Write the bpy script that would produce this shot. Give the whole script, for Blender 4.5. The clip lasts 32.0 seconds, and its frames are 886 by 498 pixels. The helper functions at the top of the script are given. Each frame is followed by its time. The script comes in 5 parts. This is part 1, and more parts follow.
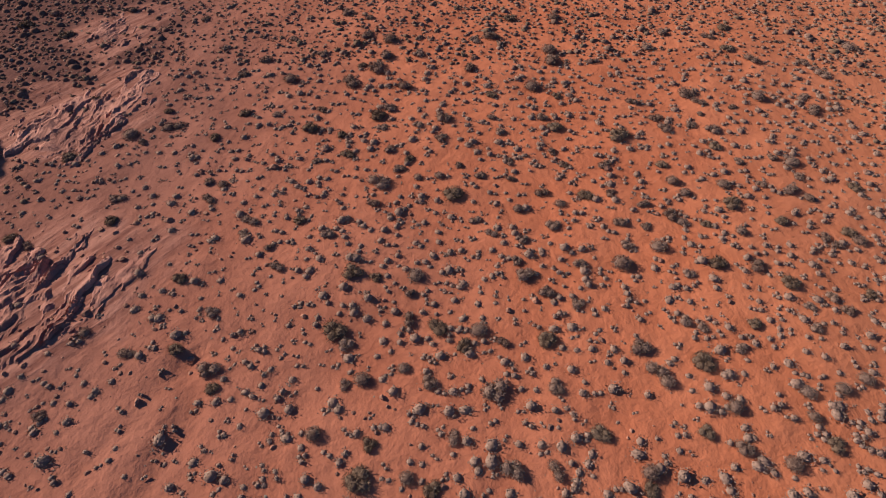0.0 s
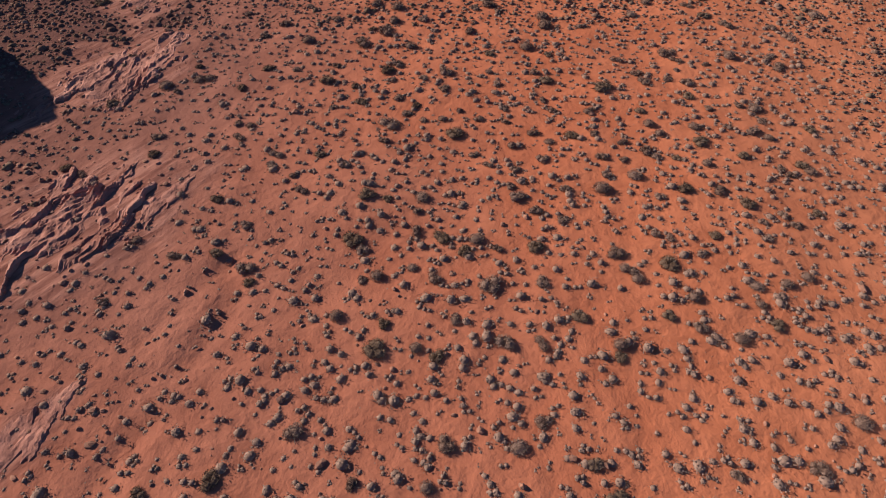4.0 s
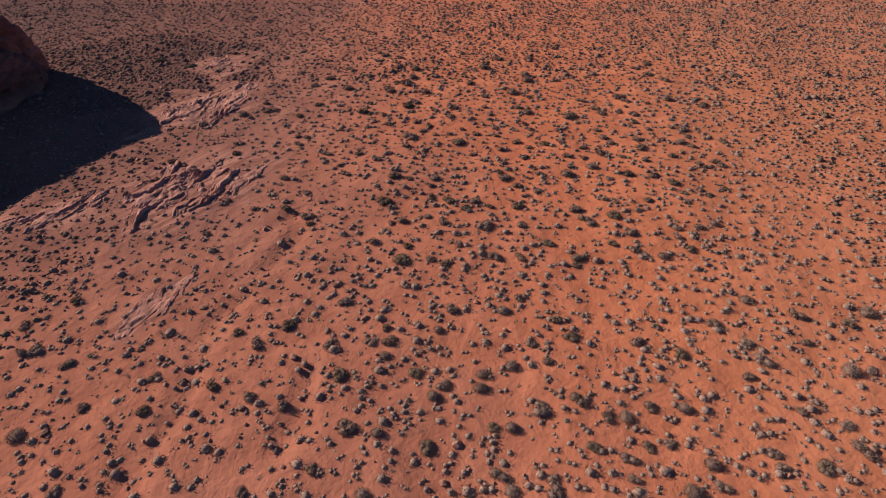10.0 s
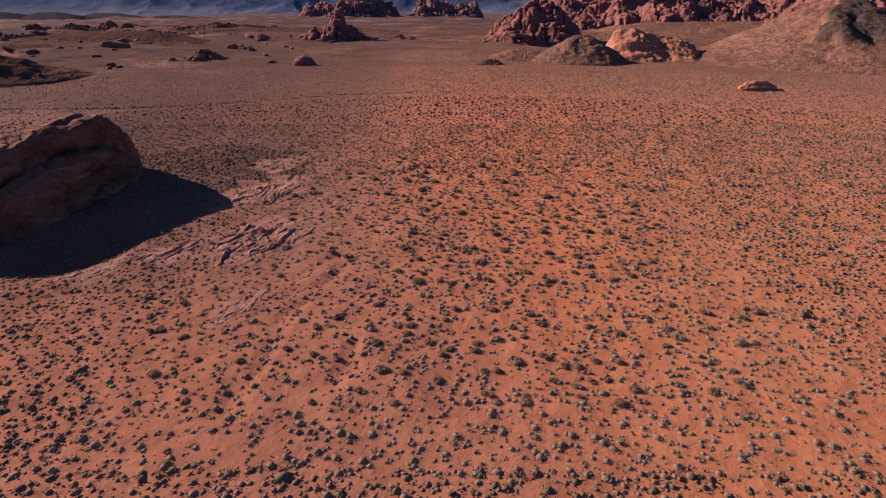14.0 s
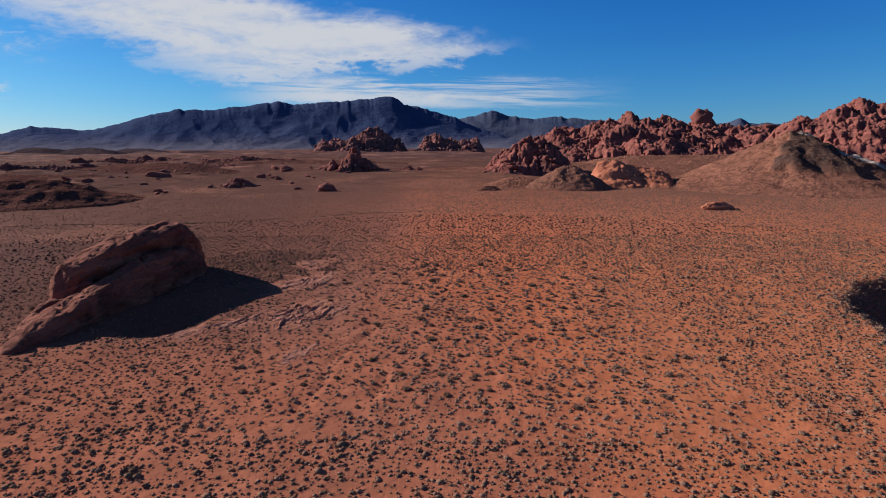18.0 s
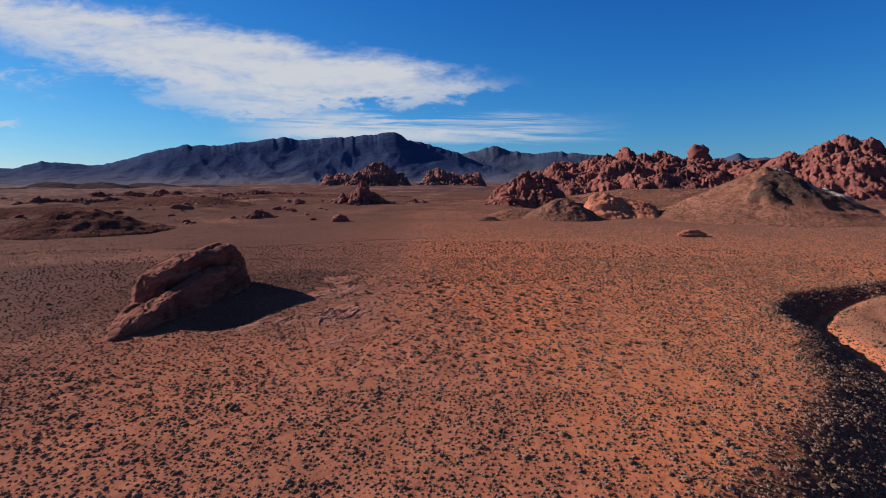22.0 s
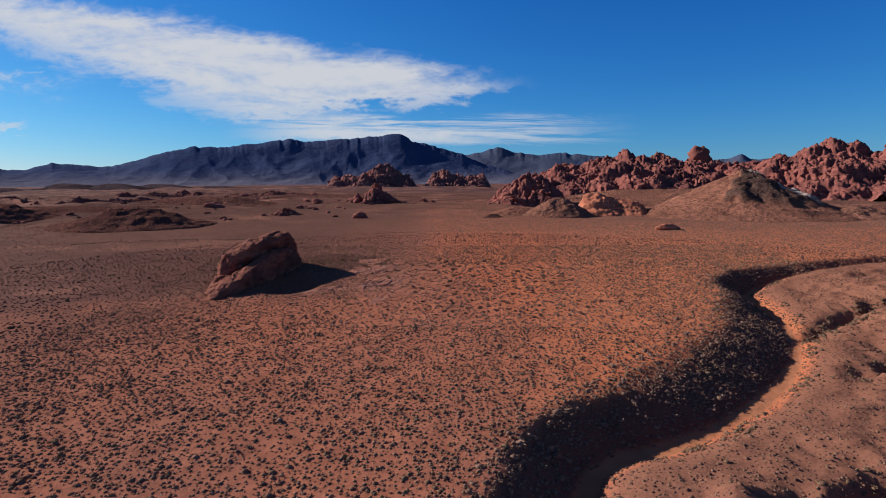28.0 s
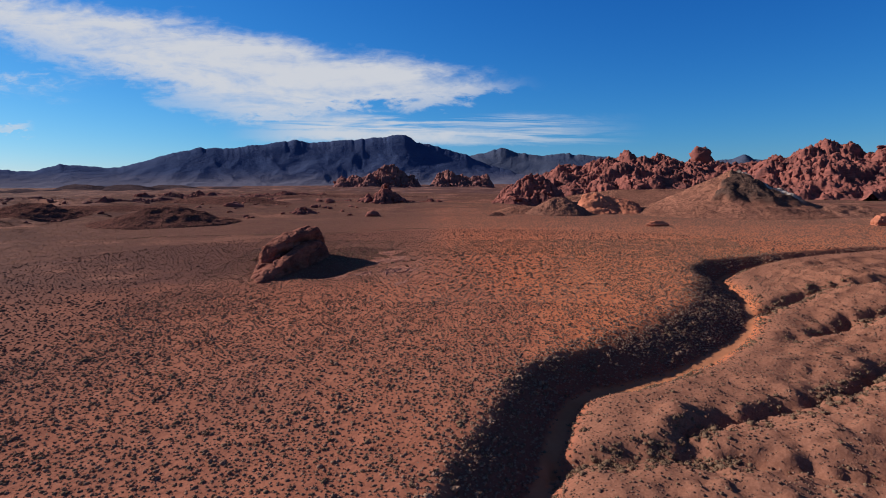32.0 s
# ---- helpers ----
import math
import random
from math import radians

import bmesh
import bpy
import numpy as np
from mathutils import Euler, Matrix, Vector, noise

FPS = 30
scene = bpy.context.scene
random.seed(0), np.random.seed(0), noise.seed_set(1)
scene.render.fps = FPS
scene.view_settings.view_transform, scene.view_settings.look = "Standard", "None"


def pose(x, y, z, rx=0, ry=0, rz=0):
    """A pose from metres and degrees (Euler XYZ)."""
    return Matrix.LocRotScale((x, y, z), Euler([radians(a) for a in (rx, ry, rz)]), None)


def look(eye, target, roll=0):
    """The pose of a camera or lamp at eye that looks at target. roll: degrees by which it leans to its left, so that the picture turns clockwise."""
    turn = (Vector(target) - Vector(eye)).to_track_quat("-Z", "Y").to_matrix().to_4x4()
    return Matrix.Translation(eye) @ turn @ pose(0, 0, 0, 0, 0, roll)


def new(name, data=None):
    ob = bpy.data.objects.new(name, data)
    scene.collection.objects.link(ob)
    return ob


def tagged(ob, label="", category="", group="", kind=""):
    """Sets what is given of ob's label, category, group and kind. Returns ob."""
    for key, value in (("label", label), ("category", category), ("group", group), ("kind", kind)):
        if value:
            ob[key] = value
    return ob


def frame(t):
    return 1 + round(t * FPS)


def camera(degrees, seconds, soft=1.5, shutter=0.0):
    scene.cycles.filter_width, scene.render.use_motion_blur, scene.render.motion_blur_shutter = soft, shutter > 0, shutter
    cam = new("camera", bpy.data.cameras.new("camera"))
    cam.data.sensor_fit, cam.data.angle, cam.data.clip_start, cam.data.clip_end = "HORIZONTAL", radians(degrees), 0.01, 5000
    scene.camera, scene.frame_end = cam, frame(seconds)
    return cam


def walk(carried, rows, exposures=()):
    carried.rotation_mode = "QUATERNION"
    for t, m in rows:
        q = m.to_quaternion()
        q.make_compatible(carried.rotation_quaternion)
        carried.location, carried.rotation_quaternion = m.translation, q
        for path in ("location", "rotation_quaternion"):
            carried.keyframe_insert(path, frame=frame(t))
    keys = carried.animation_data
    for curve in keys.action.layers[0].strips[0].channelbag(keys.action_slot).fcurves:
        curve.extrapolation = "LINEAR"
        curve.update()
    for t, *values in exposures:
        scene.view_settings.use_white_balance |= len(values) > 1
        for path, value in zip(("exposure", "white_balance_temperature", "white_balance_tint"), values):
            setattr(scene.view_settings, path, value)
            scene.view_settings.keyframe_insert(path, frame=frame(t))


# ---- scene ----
cam = camera(76.5, 32.0, soft=1.0)
METRES, EYE, TILT, LEAN, TURN = 133.68, 25.0, 2.95, 0.0, -0.4
ROWS = [
    (0.0, 0.0, 0.0, 0.0, -0.41, -49.53, 0.35),
    (0.5, -0.0002, -0.0024, 0.0, -0.4, -49.51, 0.3),
    (1.0, -0.0002, -0.0067, 0.0006, -0.38, -49.47, 0.32),
    (1.5, -0.0007, -0.0126, 0.0008, -0.4, -49.42, 0.26),
    (2.0, -0.0008, -0.0198, 0.001, -0.38, -49.36, 0.27),
    (2.5, -0.0011, -0.0271, 0.0017, -0.37, -49.4, 0.22),
    (3.0, -0.0013, -0.0353, 0.0023, -0.33, -49.4, 0.24),
    (3.5, -0.0015, -0.0432, 0.0027, -0.29, -49.41, 0.21),
    (5.5, -0.0024, -0.0692, 0.0035, -0.22, -49.01, 0.19),
    (6.0, -0.0027, -0.0759, 0.004, -0.19, -48.5, 0.16),
    (6.5, -0.0032, -0.0843, 0.0043, -0.18, -47.91, 0.12),
    (7.0, -0.0033, -0.0942, 0.0046, -0.14, -47.19, 0.16),
    (7.5, -0.0037, -0.1058, 0.0049, -0.13, -46.22, 0.14),
    (8.0, -0.0035, -0.1179, 0.0057, -0.02, -44.95, 0.18),
    (8.5, -0.0038, -0.1309, 0.0061, 0.04, -43.4, 0.15),
    (9.0, -0.0037, -0.1444, 0.0068, 0.14, -41.84, 0.17),
    (9.5, -0.0037, -0.158, 0.0073, 0.23, -40.25, 0.17),
    (10.0, -0.0039, -0.1723, 0.008, 0.26, -38.67, 0.18),
    (10.5, -0.0037, -0.1869, 0.0092, 0.35, -37.11, 0.21),
    (11.0, -0.0037, -0.202, 0.0097, 0.42, -35.43, 0.24),
    (11.5, -0.0038, -0.2174, 0.0107, 0.49, -33.9, 0.23),
    (12.0, -0.0037, -0.233, 0.0115, 0.55, -32.33, 0.27),
    (12.5, -0.0036, -0.249, 0.0123, 0.62, -30.73, 0.3),
    (13.0, -0.004, -0.2656, 0.0138, 0.66, -29.18, 0.29),
    (13.5, -0.004, -0.2827, 0.0143, 0.72, -27.5, 0.3),
    (14.0, -0.0042, -0.3004, 0.0152, 0.77, -25.83, 0.29),
    (14.5, -0.0042, -0.3185, 0.0162, 0.84, -24.13, 0.32),
    (16.5, -0.0046, -0.3928, 0.0202, 1.01, -17.32, 0.38),
    (17.0, -0.0047, -0.4117, 0.0212, 1.07, -15.62, 0.37),
    (17.5, -0.0049, -0.4296, 0.0221, 1.1, -14.19, 0.39),
    (18.0, -0.0049, -0.4486, 0.0232, 1.15, -13.24, 0.42),
    (18.5, -0.005, -0.4675, 0.0242, 1.18, -12.62, 0.44),
    (19.0, -0.0052, -0.4863, 0.0253, 1.21, -12.13, 0.44),
    (19.5, -0.0053, -0.5056, 0.0265, 1.25, -11.46, 0.43),
    (20.0, -0.0054, -0.525, 0.0276, 1.27, -10.73, 0.42),
    (20.5, -0.0055, -0.5445, 0.0286, 1.3, -10.17, 0.45),
    (21.0, -0.0058, -0.5643, 0.0295, 1.32, -9.88, 0.42),
    (21.5, -0.0057, -0.5841, 0.0304, 1.36, -9.82, 0.46),
    (22.0, -0.0061, -0.6042, 0.0317, 1.39, -9.82, 0.46),
    (22.5, -0.0065, -0.624, 0.0324, 1.41, -9.8, 0.46),
    (23.0, -0.0069, -0.6441, 0.0335, 1.45, -9.78, 0.48),
    (23.5, -0.0074, -0.6642, 0.0349, 1.49, -9.78, 0.5),
    (24.0, -0.0083, -0.6839, 0.0357, 1.52, -9.77, 0.47),
    (24.5, -0.0092, -0.7039, 0.0369, 1.56, -9.78, 0.47),
    (25.0, -0.0101, -0.7238, 0.0378, 1.6, -9.77, 0.49),
    (25.5, -0.0113, -0.7437, 0.0388, 1.62, -9.77, 0.47),
    (27.5, -0.0159, -0.8214, 0.0422, 1.77, -9.69, 0.52),
    (28.0, -0.0171, -0.8408, 0.0434, 1.81, -9.7, 0.52),
    (28.5, -0.0184, -0.8605, 0.0445, 1.84, -9.7, 0.52),
    (29.0, -0.0198, -0.8801, 0.0456, 1.88, -9.69, 0.53),
    (29.5, -0.0211, -0.8998, 0.0467, 1.92, -9.68, 0.54),
    (30.0, -0.0225, -0.9194, 0.0476, 1.97, -9.68, 0.55),
    (30.5, -0.0238, -0.9391, 0.0486, 2.02, -9.67, 0.56),
    (31.0, -0.0251, -0.9587, 0.0497, 2.08, -9.66, 0.57),
    (31.5, -0.0265, -0.9784, 0.0506, 2.13, -9.65, 0.58),
    (32.0, -0.0276, -0.9978, 0.0516, 2.18, -9.64, 0.6),
]
walk(cam, [(t, pose(0, 0, EYE, TILT, LEAN, TURN) @ pose(METRES * x, METRES * y, METRES * z, 90 + pitch, roll, yaw)) for t, x, y, z, yaw, pitch, roll in ROWS],
     [(0.0, 0.79), (12.0, 0.83), (14.5, 0.82), (18.0, 0.56), (24.0, 0.56), (32.0, 0.60)])

# ---- world, sun, exposure ----
SUN_DIR = Vector((-0.837, 0.339, 0.4305))  # towards the sun: from the left and a little ahead, 25.5 degrees high
sun_data = bpy.data.lights.new("sun", "SUN")
sun_data.energy, sun_data.angle, sun_data.color = 5.0, radians(0.53), (0.985, 0.94, 0.855)
sun = new("sun", sun_data)
sun.matrix_world = look((0, 0, 300), Vector((0, 0, 300)) - SUN_DIR)


def nodes_of(holder):
    holder.use_nodes = True
    holder.node_tree.nodes.clear()
    return holder.node_tree


class Graph:
    """Short hand for node trees."""

    def __init__(self, tree):
        self.tree = tree

    def node(self, kind, **values):
        n = self.tree.nodes.new(kind)
        for key, v in values.items():
            setattr(n, key, v)
        return n

    def put(self, socket, v):
        if v is None:
            return
        if isinstance(v, bpy.types.NodeSocket):
            self.tree.links.new(v, socket)
        elif isinstance(v, (tuple, list)) and socket.type == "RGBA" and len(v) == 3:
            socket.default_value = (*v, 1)
        else:
            socket.default_value = v

    def math(self, op, a, b=None, c=None, clamp=False):
        n = self.node("ShaderNodeMath", operation=op, use_clamp=clamp)
        for i, v in enumerate((a, b, c)):
            self.put(n.inputs[i], v)
        return n.outputs[0]

    def ramp(self, v, lo, hi, to_lo=0.0, to_hi=1.0, smooth=True):
        n = self.node("ShaderNodeMapRange", interpolation_type="SMOOTHSTEP" if smooth else "LINEAR")
        for i, w in enumerate((v, lo, hi, to_lo, to_hi)):
            self.put(n.inputs[i], w)
        return n.outputs[0]

    def mix(self, f, a, b, kind="MIX"):
        n = self.node("ShaderNodeMix", data_type="RGBA", blend_type=kind)
        self.put(n.inputs[0], f), self.put(n.inputs[6], a), self.put(n.inputs[7], b)
        return n.outputs[2]

    def noise(self, vec, scale, detail=4.0, rough=0.55, distort=0.0):
        n = self.node("ShaderNodeTexNoise")
        self.put(n.inputs["Vector"], vec)
        n.inputs["Scale"].default_value, n.inputs["Detail"].default_value = scale, detail
        n.inputs["Roughness"].default_value, n.inputs["Distortion"].default_value = rough, distort
        return n.outputs["Fac"]

    def attr(self, name):
        return self.node("ShaderNodeAttribute", attribute_name=name).outputs["Fac"]

    def place(self, scale=(1, 1, 1), turn=(0, 0, 0), space="Object"):
        first, n = self.node("ShaderNodeMapping"), self.node("ShaderNodeMapping")
        self.put(first.inputs[0], self.node("ShaderNodeTexCoord").outputs[space])
        first.inputs["Rotation"].default_value = [radians(a) for a in turn]
        self.put(n.inputs[0], first.outputs[0])
        n.inputs["Scale"].default_value = scale
        return n.outputs[0]

    def bump(self, height, strength, distance, under=None):
        n = self.node("ShaderNodeBump")
        n.inputs["Strength"].default_value, n.inputs["Distance"].default_value = strength, distance
        self.put(n.inputs["Height"], height)
        self.put(n.inputs["Normal"], under)
        return n.outputs[0]

    def surface(self, colour, rough=0.9, normal=None, specular=0.2):
        n = self.node("ShaderNodeBsdfPrincipled")
        self.put(n.inputs["Base Color"], colour), self.put(n.inputs["Roughness"], rough), self.put(n.inputs["Normal"], normal)
        self.put(n.inputs["Specular IOR Level"], specular)
        self.tree.links.new(n.outputs[0], self.node("ShaderNodeOutputMaterial").inputs[0])
        return n


world = bpy.data.worlds.new("desert_sky")
scene.world = world
g = Graph(nodes_of(world))
sky = g.node("ShaderNodeTexSky", sky_type="NISHITA", sun_disc=False, sun_elevation=radians(25.5), sun_rotation=radians(292))
sky.air_density, sky.dust_density, sky.ozone_density, sky.altitude = 1.0, 0.25, 3.0, 700
bands = g.node("ShaderNodeSeparateColor")
g.put(bands.inputs[0], sky.outputs[0])
rich = g.node("ShaderNodeCombineColor")  # the deep desert blue of a polarised view
for i, (power, gain) in enumerate(((1.8, 0.742), (1.165, 0.915), (0.80, 1.19))):
    g.put(rich.inputs[i], g.math("MULTIPLY", g.math("POWER", g.math("MULTIPLY", bands.outputs[i], 0.085), power), gain / 0.085))
deep = rich.outputs[0]
way = g.node("ShaderNodeSeparateXYZ")
g.put(way.inputs[0], g.node("ShaderNodeTexCoord").outputs["Generated"])
ahead = g.math("MAXIMUM", way.outputs[1], 0.05)
# the cirrus sheet is laid out on a plane far ahead: px across, py down from the top
px = g.math("MULTIPLY", g.math("ADD", g.math("DIVIDE", way.outputs[0], ahead), 0.80), 1038.0)
py = g.math("MULTIPLY", g.math("SUBTRACT", g.math("SUBTRACT", 0.323, g.math("MULTIPLY", px, 1.66e-5)), g.math("DIVIDE", way.outputs[2], ahead)), 1023.0)
flat = g.node("ShaderNodeCombineXYZ")
g.put(flat.inputs[0], px), g.put(flat.inputs[1], py)
lean = g.node("ShaderNodeMapping")
g.put(lean.inputs[0], flat.outputs[0])
lean.inputs["Rotation"].default_value, lean.inputs["Scale"].default_value = (0, 0, radians(-9)), (0.0045, 0.022, 1)
streak = g.noise(lean.outputs[0], 1.0, 8, 0.62, 0.6)
ripple_map = g.node("ShaderNodeMapping")
g.put(ripple_map.inputs[0], flat.outputs[0])
ripple_map.inputs["Rotation"].default_value, ripple_map.inputs["Scale"].default_value = (0, 0, radians(28)), (0.03, 0.07, 1)
ripple = g.noise(ripple_map.outputs[0], 1.0, 5, 0.6, 0.4)
ragged = g.math("MULTIPLY", g.math("SUBTRACT", g.math("ADD", streak, g.math("MULTIPLY", ripple, 0.45)), 0.72), 150.0)
qy = g.math("ADD", py, ragged)


calm_y = g.math("ADD", py, g.math("MULTIPLY", ragged, 0.42))


def below(slope, start, soft):  # 1 where the cloud lies below the line
    return g.ramp(g.math("SUBTRACT", calm_y, g.math("ADD", g.math("MULTIPLY", px, slope), start)), -soft, soft)


def above(slope, start, soft):
    return g.ramp(g.math("SUBTRACT", qy, g.math("ADD", g.math("MULTIPLY", px, slope), start)), soft, -soft)


wedge = g.math("MULTIPLY", g.math("MULTIPLY", below(0.168, -14, 22), above(0.33, 58, 34)), g.math("MULTIPLY", above(-0.10, 246, 16), g.ramp(px, 1000, 800)))
left_wisp = g.math("MULTIPLY", g.math("MULTIPLY", below(0.06, 128, 9), above(0.06, 158, 9)), g.math("MULTIPLY", g.ramp(px, 220, 20), g.ramp(ripple, 0.4, 0.7, 0.05, 0.5)))
small = g.math("MULTIPLY", g.math("MULTIPLY", below(0.0, 214, 3), above(0.0, 222, 3)), g.ramp(px, 45, 5, 0.0, 0.7))
thin_map = g.node("ShaderNodeMapping")
g.put(thin_map.inputs[0], flat.outputs[0])
thin_map.inputs["Rotation"].default_value, thin_map.inputs["Scale"].default_value = (0, 0, radians(-2)), (0.0035, 0.075, 1)
thin = g.ramp(g.noise(thin_map.outputs[0], 1.0, 6, 0.6, 0.5), 0.40, 0.58)
flat_y = g.math("ADD", py, g.math("MULTIPLY", ragged, 0.25))
low = g.math("MULTIPLY", g.math("MULTIPLY", g.ramp(flat_y, 186, 214), g.ramp(flat_y, 252, 238)), g.math("MULTIPLY", g.ramp(px, 380, 600), g.ramp(px, 1180, 860)))
low = g.math("MULTIPLY", low, g.math("MAXIMUM", thin, g.math("MULTIPLY", g.ramp(flat_y, 215, 232), g.ramp(px, 1000, 800))))
cover = g.math("ADD", g.math("ADD", wedge, g.math("MULTIPLY", low, 0.9)), g.math("ADD", left_wisp, small), clamp=True)
veil = g.ramp(g.math("ADD", streak, g.math("MULTIPLY", ripple, 0.35)), 0.36, 0.76, 0.42, 1.0)
cover = g.math("MULTIPLY", cover, g.math("MULTIPLY", veil, g.ramp(way.outputs[1], 0.05, 0.2)))
# unseen thin cirrus overhead and behind, added to whiten the blue skylight
dome = g.node("ShaderNodeMapping")
g.put(dome.inputs[0], g.node("ShaderNodeTexCoord").outputs["Generated"])
dome.inputs["Scale"].default_value, dome.inputs["Rotation"].default_value = (1.2, 3.4, 2.0), (0, 0, radians(24))
high = g.math("MULTIPLY", g.ramp(g.noise(dome.outputs[0], 1.6, 7, 0.6, 0.5), 0.36, 0.66), g.ramp(way.outputs[2], 0.30, 0.48))
high = g.math("MAXIMUM", high, g.math("MULTIPLY", g.ramp(way.outputs[1], 0.1, -0.3), g.ramp(g.noise(dome.outputs[0], 1.6, 7, 0.6, 0.5), 0.36, 0.66)))
cover = g.math("MAXIMUM", g.math("MULTIPLY", cover, 0.93), g.math("MULTIPLY", high, 0.10))
deep = g.mix(g.ramp(way.outputs[2], 0.35, 0.9), deep, g.mix(1.0, deep, (0.85, 0.75, 0.5), "MULTIPLY"))  # darker towards the zenith
sky_colour = g.mix(cover, deep, (8.5, 8.7, 9.2))
back = g.node("ShaderNodeBackground")
g.put(back.inputs[0], sky_colour)
back.inputs[1].default_value = 0.05
g.tree.links.new(back.outputs[0], g.node("ShaderNodeOutputWorld").inputs[0])

# ---- materials ----


def material(name):
    m = bpy.data.materials.new(name)
    return m, Graph(nodes_of(m))


def sandstone(name, light, dark, deep_tone, bed_turn, bed_scale, grain=1.0):
    """Red sandstone: bedding bands, blotches of desert varnish, pitted grain."""
    m, g = material(name)
    p = g.place()
    bands = g.noise(g.place((0.15, 0.15, 1.0), bed_turn), bed_scale, 5, 0.6, 0.8)
    blotch = g.noise(p, 0.09 * grain, 5, 0.62)
    fine = g.noise(p, 1.6 * grain, 6, 0.65)
    c = g.mix(g.ramp(bands, 0.35, 0.66), dark, light)
    c = g.mix(g.math("MULTIPLY", g.ramp(blotch, 0.5, 0.68), 0.75), c, deep_tone)
    c = g.mix(g.ramp(fine, 0.5, 0.75, 0.0, 0.5), c, g.mix(0.5, c, light))
    # crevice shade put into the colour where the fine grain dips
    c = g.mix(g.ramp(fine, 0.47, 0.32, 0.0, 0.7), c, deep_tone)
    each = g.node("ShaderNodeObjectInfo").outputs["Random"]
    c = g.mix(g.ramp(each, 0, 1, 0.0, 0.3, False), c, g.mix(0.5, c, dark))
    pits = g.node("ShaderNodeTexVoronoi", feature="SMOOTH_F1")
    g.put(pits.inputs["Vector"], p)
    pits.inputs["Scale"].default_value = 0.55 * grain
    n = g.bump(bands, 0.7, 0.6 / grain)
    n = g.bump(pits.outputs["Distance"], 0.5, 0.7 / grain, n)
    n = g.bump(fine, 0.6, 0.25 / grain, n)
    g.surface(c, 0.95, n, 0.06)
    return m


MAT_BOULDER = sandstone("varnished_sandstone", (0.285, 0.096, 0.063), (0.150, 0.049, 0.036), (0.068, 0.027, 0.023), (18, 22, 0), 0.55)
MAT_REDROCK = sandstone("red_knob_sandstone", (0.275, 0.090, 0.070), (0.150, 0.051, 0.044), (0.062, 0.029, 0.030), (8, 5, 0), 0.22, 0.34)
# the red rock again for far knolls, tinted to paint in haze
MAT_HAZY_ROCK = sandstone("hazy_purple_sandstone", (0.255, 0.098, 0.082), (0.155, 0.062, 0.056), (0.080, 0.039, 0.041), (8, 5, 0), 0.08, 0.12)
MAT_ORANGE = sandstone("orange_sandstone", (0.43, 0.150, 0.088), (0.31, 0.104, 0.063), (0.19, 0.064, 0.042), (5, 8, 0), 0.5, 0.6)


